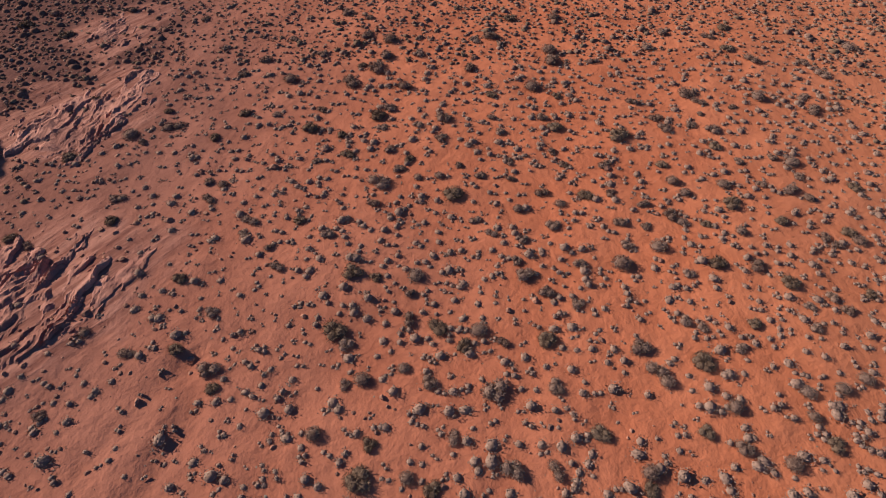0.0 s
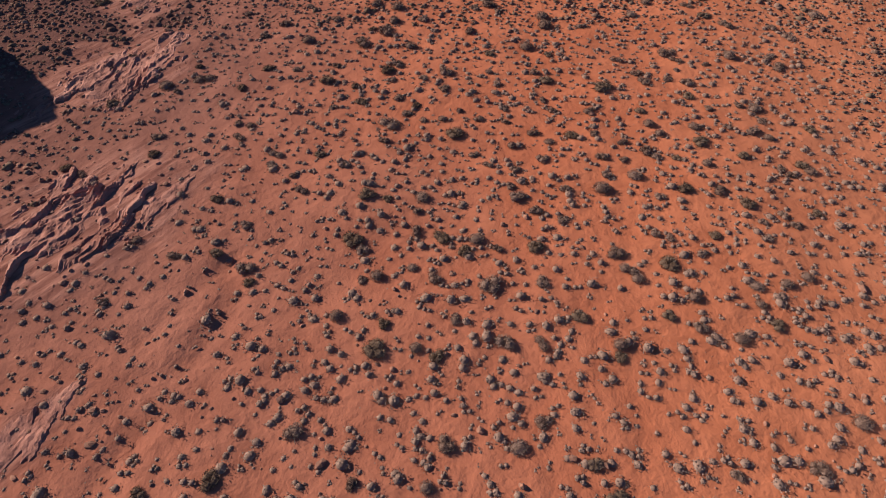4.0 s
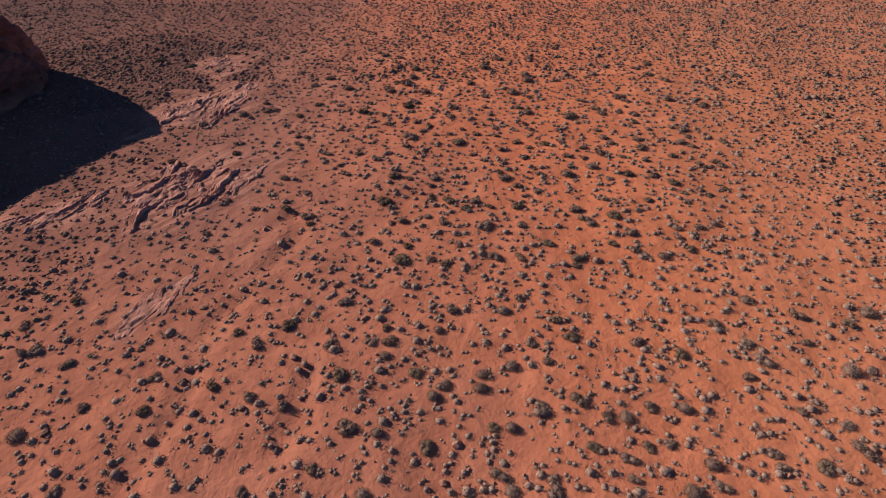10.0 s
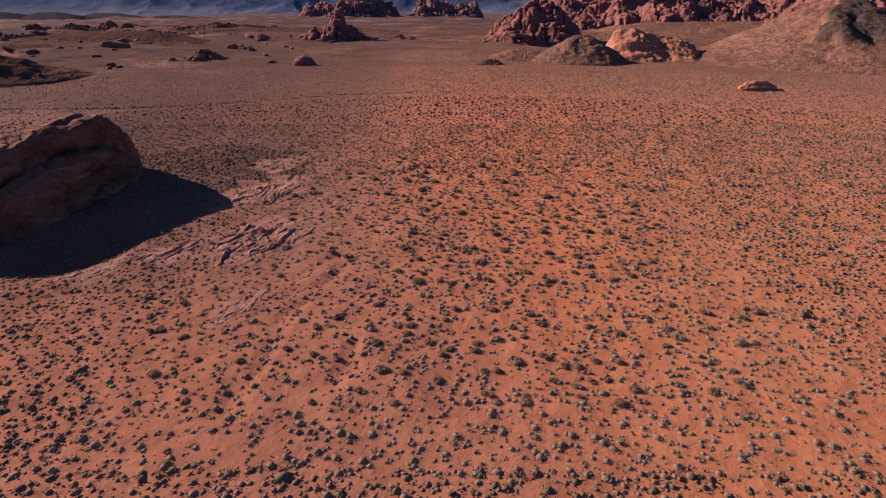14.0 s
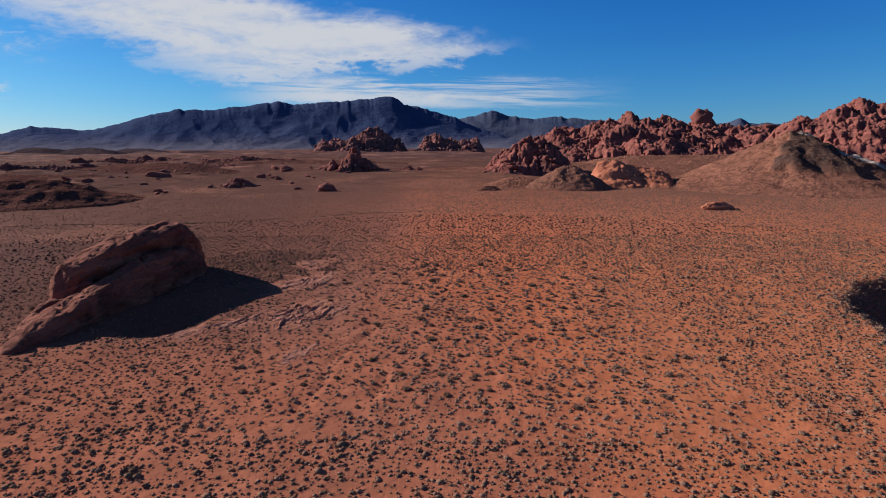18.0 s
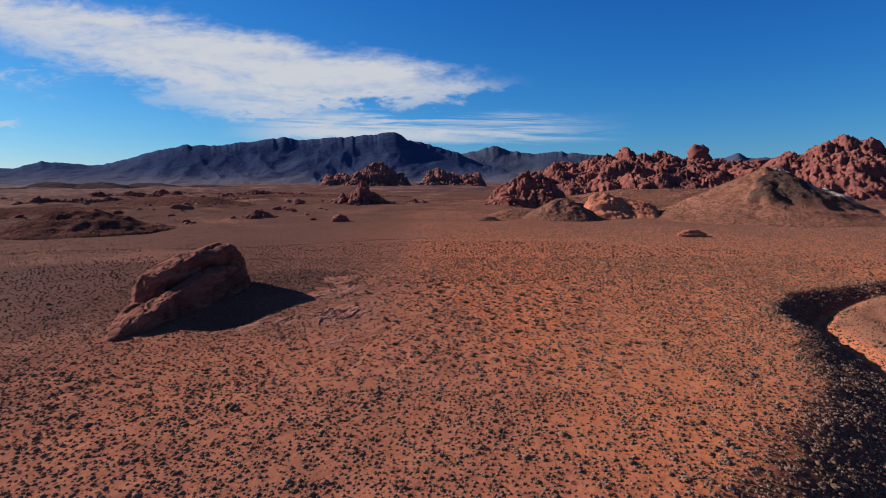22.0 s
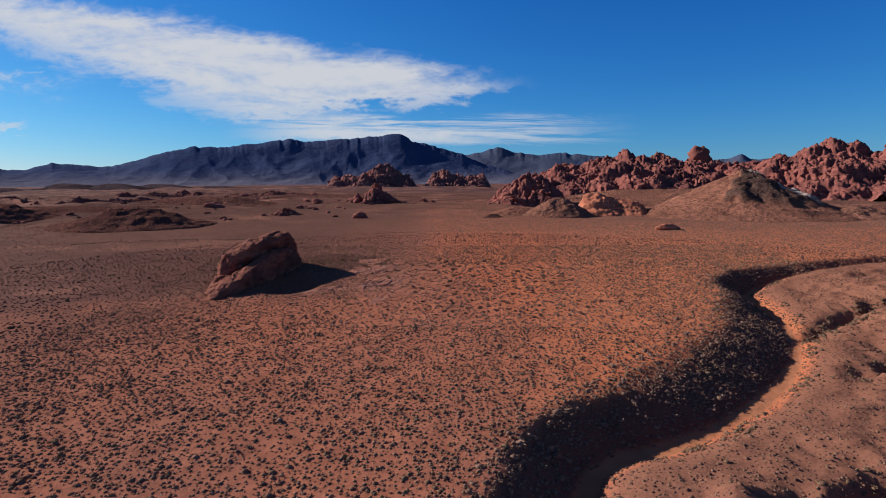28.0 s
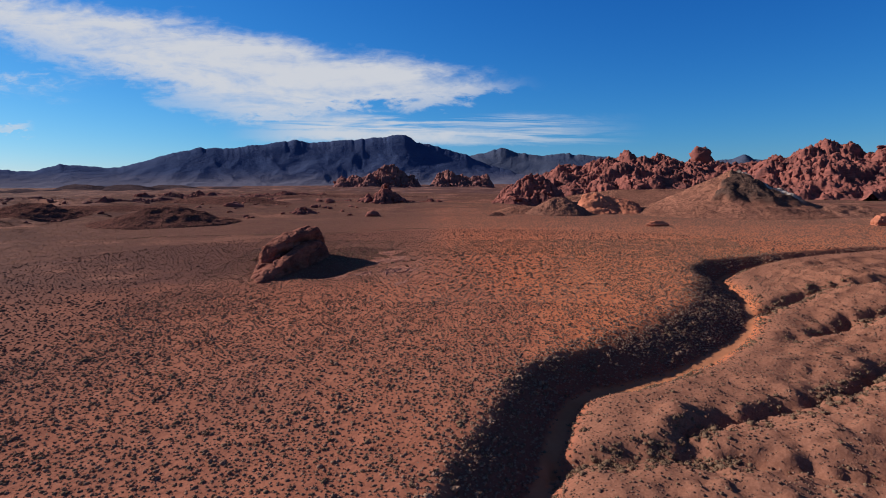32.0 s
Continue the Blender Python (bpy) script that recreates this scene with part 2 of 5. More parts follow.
def make_ground_material():
    m, g = material("desert_soil")
    p = g.place()
    wide = g.noise(p, 0.035, 4, 0.55)
    mid = g.noise(p, 0.3, 5, 0.6)
    fine = g.noise(p, 2.6, 6, 0.68)
    grit = g.noise(p, 14.0, 3, 0.6)
    orange = g.mix(g.ramp(mid, 0.3, 0.7), (0.446, 0.119, 0.053), (0.530, 0.155, 0.072))
    brown = g.mix(g.ramp(mid, 0.3, 0.7), (0.242, 0.092, 0.063), (0.318, 0.123, 0.083))
    orange = g.mix(g.attr("sandy"), orange, g.mix(g.ramp(mid, 0.3, 0.7), (0.425, 0.130, 0.061), (0.500, 0.162, 0.079)))
    c = g.mix(g.math("ADD", g.attr("dull"), g.math("MULTIPLY", g.math("SUBTRACT", wide, 0.5), 0.6), clamp=True), orange, brown)
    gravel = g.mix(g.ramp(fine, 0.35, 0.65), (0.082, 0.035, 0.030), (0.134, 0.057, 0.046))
    # gravel soil; the mask also carries painted shade on the wash bank
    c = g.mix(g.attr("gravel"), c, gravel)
    strata = g.noise(g.place((0.12, 0.9, 1.0), (0, 0, -52)), 2.0, 6, 0.7, 0.25)
    rock = g.mix(g.ramp(strata, 0.38, 0.62), (0.185, 0.068, 0.049), (0.36, 0.155, 0.109))
    c = g.mix(g.attr("bare"), c, rock)
    c = g.mix(g.math("MULTIPLY", g.attr("right"), 0.75), c, g.mix(g.ramp(fine, 0.35, 0.65), (0.170, 0.076, 0.050), (0.262, 0.120, 0.081)))  # tan loam beyond the wash
    c = g.mix(g.attr("bed"), c, g.mix(g.ramp(mid, 0.3, 0.7), (0.36, 0.135, 0.068), (0.42, 0.170, 0.090)))
    # mauve of the far flats, distance haze put into the soil colour
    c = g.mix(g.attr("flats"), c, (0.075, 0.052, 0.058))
    far_patch = g.noise(p, 0.3, 4, 0.75)
    # far scrub speckle, its tone greyed to carry distance haze
    c = g.mix(g.math("MULTIPLY", g.attr("scrub"), g.ramp(far_patch, 0.47, 0.58)), c, (0.172, 0.083, 0.066))
    c = g.mix(g.math("MULTIPLY", g.attr("scrub"), g.ramp(g.noise(g.place((0.6, 1.0, 1.0)), 0.09, 5, 0.7), 0.50, 0.60, 0.0, 0.3)), c, (0.135, 0.062, 0.051))
    patch = g.noise(g.place((0.55, 1.0, 1.0), (0, 0, -25)), 0.04, 7, 0.72)
    c = g.mix(g.math("MULTIPLY", g.attr("stony"), g.ramp(patch, 0.46, 0.53)), c, (0.060, 0.029, 0.029))  # varnished stone pavement
    c = g.mix(g.math("MULTIPLY", g.attr("stony"), g.ramp(patch, 0.45, 0.40, 0.0, 0.75)), c, (0.315, 0.134, 0.094))  # paler drifts of sand
    c = g.mix(g.ramp(grit, 0.56, 0.72, 0.0, 0.45), c, g.mix(0.5, c, (0.16, 0.06, 0.04)))
    c = g.mix(g.ramp(fine, 0.25, 0.8, 0.0, 0.35), g.mix(0.22, c, (0.2, 0.07, 0.04)), c)
    n = g.bump(g.math("MULTIPLY", strata, g.attr("bare")), 0.6, 0.2)
    n = g.bump(mid, 0.5, 0.6, n)
    n = g.bump(g.noise(p, 0.9, 5, 0.5), 0.5, 0.16, n)
    n = g.bump(fine, 0.5, 0.06, n)
    n = g.bump(grit, 0.3, 0.03, n)
    g.surface(c, 1.0, n, 0.02)
    return m


MAT_GROUND = make_ground_material()


def make_gravel_material(name, a, b, speck=0.75):
    m, g = material(name)
    p = g.place()
    blotch, fine = g.noise(p, 0.05, 5, 0.6), g.noise(p, 0.5, 5, 0.7)
    c = g.mix(g.ramp(blotch, 0.35, 0.65), a, b)
    c = g.mix(g.ramp(fine, 0.46, 0.58, 0.0, speck), c, (0.055, 0.028, 0.024))
    # dark rubble flank: real stones, with the flank's shade added to their colour
    c = g.mix(g.attr("rubble"), c, g.mix(g.ramp(fine, 0.4, 0.6), (0.058, 0.035, 0.030), (0.115, 0.064, 0.050)))
    c = g.mix(g.attr("scree"), c, (0.46, 0.36, 0.31))
    g.surface(c, 1.0, g.bump(fine, 0.9, 2.0), 0.0)
    return m


MAT_DARK_HILL = make_gravel_material("dark_desert_pavement", (0.095, 0.041, 0.035), (0.145, 0.062, 0.050))
# far gravel with a mauve tint that stands for the haze
MAT_FAR_HILL = make_gravel_material("hazy_dark_gravel", (0.046, 0.034, 0.042), (0.066, 0.046, 0.052))
MAT_BROWN_HILL = make_gravel_material("brown_hill_gravel", (0.200, 0.088, 0.063), (0.270, 0.118, 0.083), 0.45)
MAT_PALE_HILL = make_gravel_material("tan_hill_gravel", (0.225, 0.094, 0.064), (0.300, 0.125, 0.084), 0.5)


def make_mountain_material(name, a, b, fan_tone):
    m, g = material(name)
    p = g.place((1, 1, 2.2))
    big, small = g.noise(p, 0.0035, 6, 0.6), g.noise(p, 0.02, 6, 0.65)
    c = g.mix(g.ramp(big, 0.35, 0.65), a, b)
    c = g.mix(g.ramp(small, 0.45, 0.7, 0.0, 0.5), c, b)
    rise = g.node("ShaderNodeSeparateXYZ")
    g.put(rise.inputs[0], g.node("ShaderNodeTexCoord").outputs["Object"])
    fan = g.math("ADD", rise.outputs[2], g.math("MULTIPLY", g.math("SUBTRACT", small, 0.5), 90.0))
    c = g.mix(g.ramp(fan, 20, 125, 0.85, 0.0), c, fan_tone)  # pale gravel fans along the foot, haze put into their tone
    g.surface(c, 1.0, g.bump(small, 0.5, 18.0), 0.0)
    return m


# the blue of both ranges is distance haze painted into the rock
MAT_RANGE = make_mountain_material("haze_blue_mountain_rock", (0.040, 0.056, 0.118), (0.056, 0.070, 0.132), (0.140, 0.126, 0.160))
MAT_RANGE_FAR = make_mountain_material("haze_pale_mountain_rock", (0.046, 0.059, 0.105), (0.072, 0.080, 0.120), (0.165, 0.146, 0.170))


def make_leaf_material(name, a, b, dry):
    m, g = material(name)
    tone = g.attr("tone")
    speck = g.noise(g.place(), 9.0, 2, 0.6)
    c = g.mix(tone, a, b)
    c = g.mix(g.ramp(speck, 0.4, 0.7, 0.0, 0.6), c, dry)
    each = g.node("ShaderNodeObjectInfo").outputs["Random"]
    c = g.mix(g.ramp(each, 0, 1, 0.0, 0.5, False), c, dry)
    g.surface(c, 0.95, None, 0.0)
    return m


MAT_SCRUB = make_leaf_material("grey_bursage", (0.080, 0.039, 0.027), (0.205, 0.112, 0.079), (0.295, 0.180, 0.133))
MAT_CREOSOTE = make_leaf_material("dark_creosote", (0.068, 0.036, 0.024), (0.140, 0.083, 0.054), (0.200, 0.123, 0.082))
MAT_LOW_SCRUB = make_leaf_material("low_dense_scrub", (0.074, 0.034, 0.025), (0.137, 0.066, 0.047), (0.180, 0.093, 0.068))
MAT_TWIG = make_leaf_material("dry_twigs", (0.13, 0.09, 0.065), (0.20, 0.15, 0.11), (0.24, 0.18, 0.14))
MAT_LEDGE = sandstone("pink_ledge_rock", (0.40, 0.178, 0.126), (0.25, 0.097, 0.068), (0.15, 0.058, 0.043), (0, 0, 60), 1.6, 2.0)
MAT_PEBBLE = sandstone("loose_stone", (0.36, 0.16, 0.10), (0.20, 0.09, 0.06), (0.10, 0.05, 0.04), (10, 0, 0), 1.5, 3.0)

# ---- noise and terrain ----


def lattice(ix, iy, iz, s):
    n = (ix * 374761393 + iy * 668265263 + iz * 1103515245 + s * 974711) & 0x7FFFFFFF
    n = ((n ^ (n >> 13)) * 1274126177) & 0x7FFFFFFF
    return ((n ^ (n >> 16)) & 0xFFFF) / 65535.0


def vnoise(x, y, s=0, z=None):
    """Smooth value noise, 0 to 1, in two or three dimensions."""
    fx, fy = np.floor(x), np.floor(y)
    ix, iy = fx.astype(np.int64), fy.astype(np.int64)
    u, v = x - fx, y - fy
    u, v = u * u * (3 - 2 * u), v * v * (3 - 2 * v)

    def sheet(iz):
        a = lattice(ix, iy, iz, s) * (1 - u) + lattice(ix + 1, iy, iz, s) * u
        b = lattice(ix, iy + 1, iz, s) * (1 - u) + lattice(ix + 1, iy + 1, iz, s) * u
        return a * (1 - v) + b * v
    if z is None:
        return sheet(0)
    fz = np.floor(z)
    iz, w = fz.astype(np.int64), z - fz
    w = w * w * (3 - 2 * w)
    return sheet(iz) * (1 - w) + sheet(iz + 1) * w


def fbm(x, y, s=0, octaves=4, z=None):
    total, gain, norm = 0.0, 1.0, 0.0
    for k in range(octaves):
        f = 2.03 ** k
        total = total + gain * vnoise(x * f + 17.3 * k, y * f - 9.1 * k, s + k, None if z is None else z * f + 5.7 * k)
        norm, gain = norm + gain, gain * 0.5
    return total / norm


def ridged(x, y, s=0, octaves=4, z=None):
    total, gain, norm = 0.0, 1.0, 0.0
    for k in range(octaves):
        f = 2.03 ** k
        v = vnoise(x * f + 11.1 * k, y * f - 7.7 * k, s + k, None if z is None else z * f + 3.1 * k)
        total, norm, gain = total + gain * (1 - np.abs(2 * v - 1)), norm + gain, gain * 0.5
    return total / norm


def step(v, lo, hi):
    t = np.clip((v - lo) / (hi - lo), 0, 1)
    return t * t * (3 - 2 * t)


def along(x, y, pts):
    """Distance to a broken line, the side (+ left of its way) and the length along it."""
    best, side, run = np.full(x.shape, 1e9), np.zeros(x.shape), np.zeros(x.shape)
    length = 0.0
    for (ax, ay), (bx, by) in zip(pts[:-1], pts[1:]):
        dx, dy = bx - ax, by - ay
        n = math.hypot(dx, dy)
        k = np.clip(((x - ax) * dx + (y - ay) * dy) / n ** 2, 0, 1)
        d = np.hypot(x - ax - k * dx, y - ay - k * dy)
        near = d < best
        best = np.where(near, d, best)
        side = np.where(near, dx * (y - ay) - dy * (x - ax), side)
        run = np.where(near, length + k * n, run)
        length += n
    return best, side, run


WASH = [(-60, -260), (-20, -130), (-2, -92), (4.6, -73), (8.7, -60), (11.8, -53.4), (16.6, -49.6), (22, -47.5), (29.4, -43.0), (38.3, -36.5), (47, -27.7), (54.3, -18.6), (59.3, -10),
        (64, 3), (66, 14), (67, 24), (73, 31), (81, 35), (90, 38), (104, 45), (126, 51), (170, 55), (300, 40)]
SIDE_GULLIES = [[(24, -67), (30, -62.5), (37, -60), (44, -58), (53, -53), (62, -46), (80, -40)],
                [(64, -8.5), (67, -6), (72, -3), (82, 2.5), (94, -1), (120, -10)],
                [(59, -28.5), (62, -28), (66, -26), (76, -19), (95, -18)],
                [(6, -71), (13, -71.5), (18, -71), (26, -72.5), (40, -78)]]
RILLS = [[(-16.5, -9), (-15.1, -2.4), (-15.5, 2.1), (-14.0, 6)], [(-9.2, -6), (-8.5, -2.5), (-8.2, 0.2)], [(-16, 10), (-14.8, 11.9), (-13.6, 14), (-12, 16.2)],
         [(-90, -52), (-76, -44), (-71.7, -30), (-53.4, -17.8), (-44, -8)], [(-13.5, 8), (-11.8, 12.0), (-12.6, 15.5)],
         [(-170, 78), (-120, 84), (-70, 92), (-30, 108)]]
# shelves of bare bedded rock: place, half length along the strata, half width, height of the edges, turn of the strata
SHELVES = [(-22.6, 19.0, 6.4, 4.3, 0.62, 52), (-27.0, 35.4, 6.6, 4.0, 0.50, 60), (-28.2, 48.0, 4.2, 2.6, 0.34, 60), (-19.9, 5.0, 3.2, 1.3, 0.22, 60),
           (-31.0, 15.8, 3.4, 2.3, 0.42, 48), (-36.5, 12.6, 4.2, 1.9, 0.36, 40), (-17.8, 20.6, 3.2, 1.0, 0.2, 56)]


def terrain(x, y):
    """Height of the ground and what it is made of, at arrays of places."""
    base = 0.0515 * np.clip(y, -400, 110)
    base = base + 4.8 * step(y, 100, 340) + 5.0 * step(y, 1200, 4200)
    base = base - 4.5 * step(x, -20, 110) * step(y, 120, 300) * (1 - step(y, 1000, 2600))
    base = base + 0.9 * (fbm(x / 45, y / 45, 3) - 0.5) + 5.0 * (fbm(x / 260, y / 260, 5) - 0.5) * step(np.hypot(x, y), 110, 500)
    base = base + 0.34 * (fbm(x / 5.5, y / 5.5, 9) - 0.5)
    left = np.clip(step(-x - 0.3 * y, 25, 90) * step(y, -10, 70) + 0.8 * step(-x, 32, 95), 0, 1)
    base = base + step(-x, 60, 220) * step(y, 50, 170) * (7.0 * (ridged(x / 75, y / 40, 21, 3) - 0.55) + 2.6 * (ridged(x / 30, y / 19, 22, 3) - 0.55))
    away = step(np.hypot(x, y + 60), 190, 420)
    base = base + away * (3.2 * (ridged(x / 60, y / 42, 24, 4) - 0.55)) * (1 - step(y, 1500, 3000)) + 15.0 * step(y, 450, 1000) * (1 - step(y, 2300, 3200)) * (ridged(x / 240, y / 110, 25, 4) - 0.55)
    base = base + 0.16 * (fbm(x / 1.9, y / 1.9, 10) - 0.5)
    # soil worn thin about the shelves of bare rock
    ragged = fbm(x / 4.5, y / 4.5, 31)
    torn = 0.6 * ragged + 0.4 * fbm(x / 1.5, y / 1.5, 32)
    bare = np.zeros(x.shape)
    for sx, sy, sl, sw, sh, turn in SHELVES:
        ca, sa = math.cos(radians(turn)), math.sin(radians(turn))
        q = np.hypot(((x - sx) * ca + (y - sy) * sa) / (sl * 1.15), (-(x - sx) * sa + (y - sy) * ca) / (sw * 1.25))
        bare = np.maximum(bare, step(torn + 0.5 * (1 - q), 0.42, 0.62) * min(1.0, 0.55 + sh))
    z = base + bare * 0.3 * (fbm(x / 2.5, y / 2.5, 44) - 0.5)
    z = z - 1.3 * step(-np.hypot((x + 43) / 8.5, (y - 18.5) / 9.5), -1, -0.45)  # hollow in the lee of the boulder
    # the wash and what lies beyond it
    d, side, run = along(x, y, WASH)
    wob = fbm(x / 9, y / 9, 51)
    deep = (4.6 + 0.5 * (wob - 0.5)) * (1 - 0.68 * step(x, 68, 94))
    half = 1.1 - 0.55 * step(y, -26, -15) + 0.9 * (fbm(run / 11, run * 0, 55) - 0.3)
    spur = ridged(run / 7.5, d / 30, 57, 3)
    wl = 8.3 - 1.3 * (1 - step(y, -46, -34)) - 1.2 * step(x, 70, 84) - 3.6 * step(y, 20, 30) - 1.0 * step(y, -75, -60) * (1 - step(y, -45, -30)) + 3.4 * step(y, -42, -22) * (1 - step(y, 0, 18)) + 2.0 * (fbm(run / 16, run * 0, 53) - 0.5) + 3.0 * (spur - 0.5) + 2.2 * (fbm(x / 3.0, y / 3.0, 54) - 0.5)
    t_l = np.clip((d - half) / wl, 0, 1)
    cut_l = deep * (1 - t_l) ** 1.2
    t_r = np.clip((d - half) / (3.0 + 5 * wob), 0, 1)
    bank = deep - (1.3 + 1.3 * wob) * (1 - (1 - t_r) ** 1.7)
    hills = 2.0 * (fbm(x / 24, y / 17, 61, 3) - 0.5) + 1.5 * (ridged(x / 17, y / 12, 66, 3) - 0.5)
    fade = step(d, 3, 16)
    cut_r = bank - hills * fade - 1.6 * step(d, 5, 45)
    out = step(d, 90, 200)
    cut_r = cut_r * (1 - out)
    right = side < 0
    cut_l = cut_l + np.clip(t_l * (1 - t_l) * 4, 0, 1) * (1.1 * (0.55 - spur) + 0.7 * (fbm(x / 2.6, y / 2.6, 58) - 0.5))
    cut_r = cut_r - fade * (1 - out) * (1.1 * (fbm(x / 3.4, y / 3.4, 59) - 0.5) + 1.5 * (ridged(x / 7, y / 5.5, 63, 3) - 0.6) * step(hills, -1.5, 1.0) + 0.95 * (ridged(x / 2.6, y / 2.1, 65, 3) - 0.6))
    cut = np.where(right, cut_r, cut_l)
    z = z - cut
    bed = step(-d, -half - 0.35, -half + 0.5)
    slope_zone = np.where(right, 0.0, np.maximum(step(1 - t_l, 0.02, 0.2), 0.5 * np.clip(1 - (d - half - wl) / 5.5, 0, 1)))
    for pts in SIDE_GULLIES:
        dg, sg, rg = along(x, y, pts)
        th = np.clip((dg + 1.6 * (ragged - 0.5) + 2.4 * (fbm(x / 2.2, y / 2.2, 64, 3) - 0.5) - 0.4) / np.where(sg > 0, 2.4 + 2 * wob, 5.0), 0, 1)
        z = z - np.where(sg > 0, 2.2, 1.2) * (1 - th) ** 1.2 * np.where(right, 1, 0)
    rill = np.zeros(x.shape)
    for k, pts in enumerate(RILLS):
        dg, sg, rg = along(x + 0.8 * (fbm(x / 2.5, y / 2.5, 71) - 0.5) + (7 * (fbm(x / 14, y / 14, 72) - 0.5) if k in (3, 5) else 0), y, pts)
        w = (0.6, 0.55, 0.6, 1.3, 0.55, 1.6)[k]
        z = z - (0.3, 0.3, 0.24, 0.25, 0.24, 0.3)[k] * np.clip(1 - dg / w, 0, 1)
        rill = np.maximum(rill, np.clip(1 - dg / (w * 3), 0, 1) if k in (3, 5) else 0)
    right_land = np.where(right, step(d, 1.6, 4.2), 0.0) * (1 - out)
    wander = x + 14 * (fbm(x / 20, y / 20, 81) - 0.5)
    dull = np.clip(0.95 * step(-wander - 0.2 * y, -19, 14) * (0.7 + 0.3 * step(y, 2, 18)) + 0.55 * step(y, 15, 140) + 0.2 * (1 - step(y, -62, -12)) + 0.68 * right_land, 0, 1)
    gravel = np.clip(0.8 * left * (1 - bare) + 0.22 * step(y, 100, 320) + 0.40 * right_land, 0, 1)
    gravel = np.maximum(gravel, np.where(right, 0, 0.9 * (1 - step(t_l, 0.7, 0.98)) * (1 - bed)))  # shade of the cut bank, put into the soil colour
    dist = np.hypot(x, y + 40)
    thicket = step(-np.hypot((x + 40) / 19, (y - 46.5) / 13) + 0.5 * (ragged - 0.5), -1, -0.75) * (1 - bare)
    mound = step(-np.hypot((x + 140) / 70, (y - 122) / 46) + 0.9 * (ragged - 0.5), -1, -0.55)  # ground made darker about the western mound
    gravel = np.clip(np.maximum(gravel, np.maximum(thicket, mound)) + 0.62 * step(-wander, 11, 34) * (1 - bare) * step(y, -5, 20) + 0.55 * step(dist, 230, 520) + 0.6 * step(-x, 20, 130) * step(y, 40, 130) + 0.3 * step(-x, -20, 60) * step(y, 120, 260), 0, 1)
    sandy = step(x - 0.25 * y, 2, 24) * (1 - right_land) * step(y, -45, 4)
    # mask for the painted haze, stronger with distance and in patches
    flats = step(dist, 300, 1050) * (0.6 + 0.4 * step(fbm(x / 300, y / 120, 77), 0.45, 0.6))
    scrub = np.clip(step(dist, 75, 300) * 0.85, 0, 1) * (1 - step(dist, 2500, 4000))
    stony = (1 - mound) * np.clip(0.6 * step(-wander - 0.2 * y, 18, 85) * step(y, -60, 10) + 0.75 * step(dist, 150, 330), 0, 0.85)
    return dict(z=z, bare=bare, bed=bed, dull=dull, gravel=gravel, scrub=scrub, flats=flats, stony=stony, sandy=sandy, thicket=thicket, slope=slope_zone, right=right_land, rill=rill, wash=d)


def height(x, y):
    return float(terrain(np.array([float(x)]), np.array([float(y)]))["z"][0])


def mesh_from(name, verts, faces, materials, smooth=True, **attributes):
    """A mesh from arrays of places and of equal-sided faces."""
    me = bpy.data.meshes.new(name)
    n, k = faces.shape
    me.vertices.add(len(verts)), me.loops.add(n * k), me.polygons.add(n)
    me.vertices.foreach_set("co", np.ascontiguousarray(verts, dtype=np.float32).ravel())
    me.loops.foreach_set("vertex_index", np.ascontiguousarray(faces, dtype=np.int32).ravel())
    me.polygons.foreach_set("loop_start", np.arange(0, n * k, k, dtype=np.int32))
    me.polygons.foreach_set("use_smooth", np.full(n, smooth, dtype=bool))
    for key, v in attributes.items():
        me.attributes.new(key, "FLOAT", "POINT").data.foreach_set("value", np.ascontiguousarray(v, dtype=np.float32).ravel())
    me.materials.append(materials)
    me.update(calc_edges=True)
    return me


def grid_faces(rows, cols, wrap=False):
    i, j = np.meshgrid(np.arange(rows - 1), np.arange(cols if wrap else cols - 1), indexing="ij")
    a, b = (i * cols + j).ravel(), (i * cols + (j + 1) % cols).ravel()
    return np.stack([a, b, b + cols, a + cols], 1)


def spread(lo, hi, fine, far_lo, far_hi, rate):
    """Even steps between lo and hi, growing steps beyond."""
    mid = np.arange(lo, hi + fine, fine)

    def tail(limit):
        out, here, d = [], 0.0, fine
        while here < limit:
            d *= 1 + rate
            here += d
            out.append(here)
        return np.array(out)
    return np.concatenate([lo - tail(lo - far_lo)[::-1], mid, mid[-1] + tail(far_hi - mid[-1])])


gx = spread(-52, 84, 0.68, -4900, 4900, 0.028)
gy = spread(-92, 50, 0.68, -1500, 4900, 0.026)
GX, GY = np.meshgrid(gx, gy)
made = terrain(GX.ravel(), GY.ravel())
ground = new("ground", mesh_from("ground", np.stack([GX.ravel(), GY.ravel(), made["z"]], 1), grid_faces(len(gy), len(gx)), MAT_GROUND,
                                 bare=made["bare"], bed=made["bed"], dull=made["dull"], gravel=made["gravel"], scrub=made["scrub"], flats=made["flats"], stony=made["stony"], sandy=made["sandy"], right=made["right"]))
tagged(ground, "red orange desert sand with an eroded dry wash", "ground", kind="structure")

# ---- mountains ----


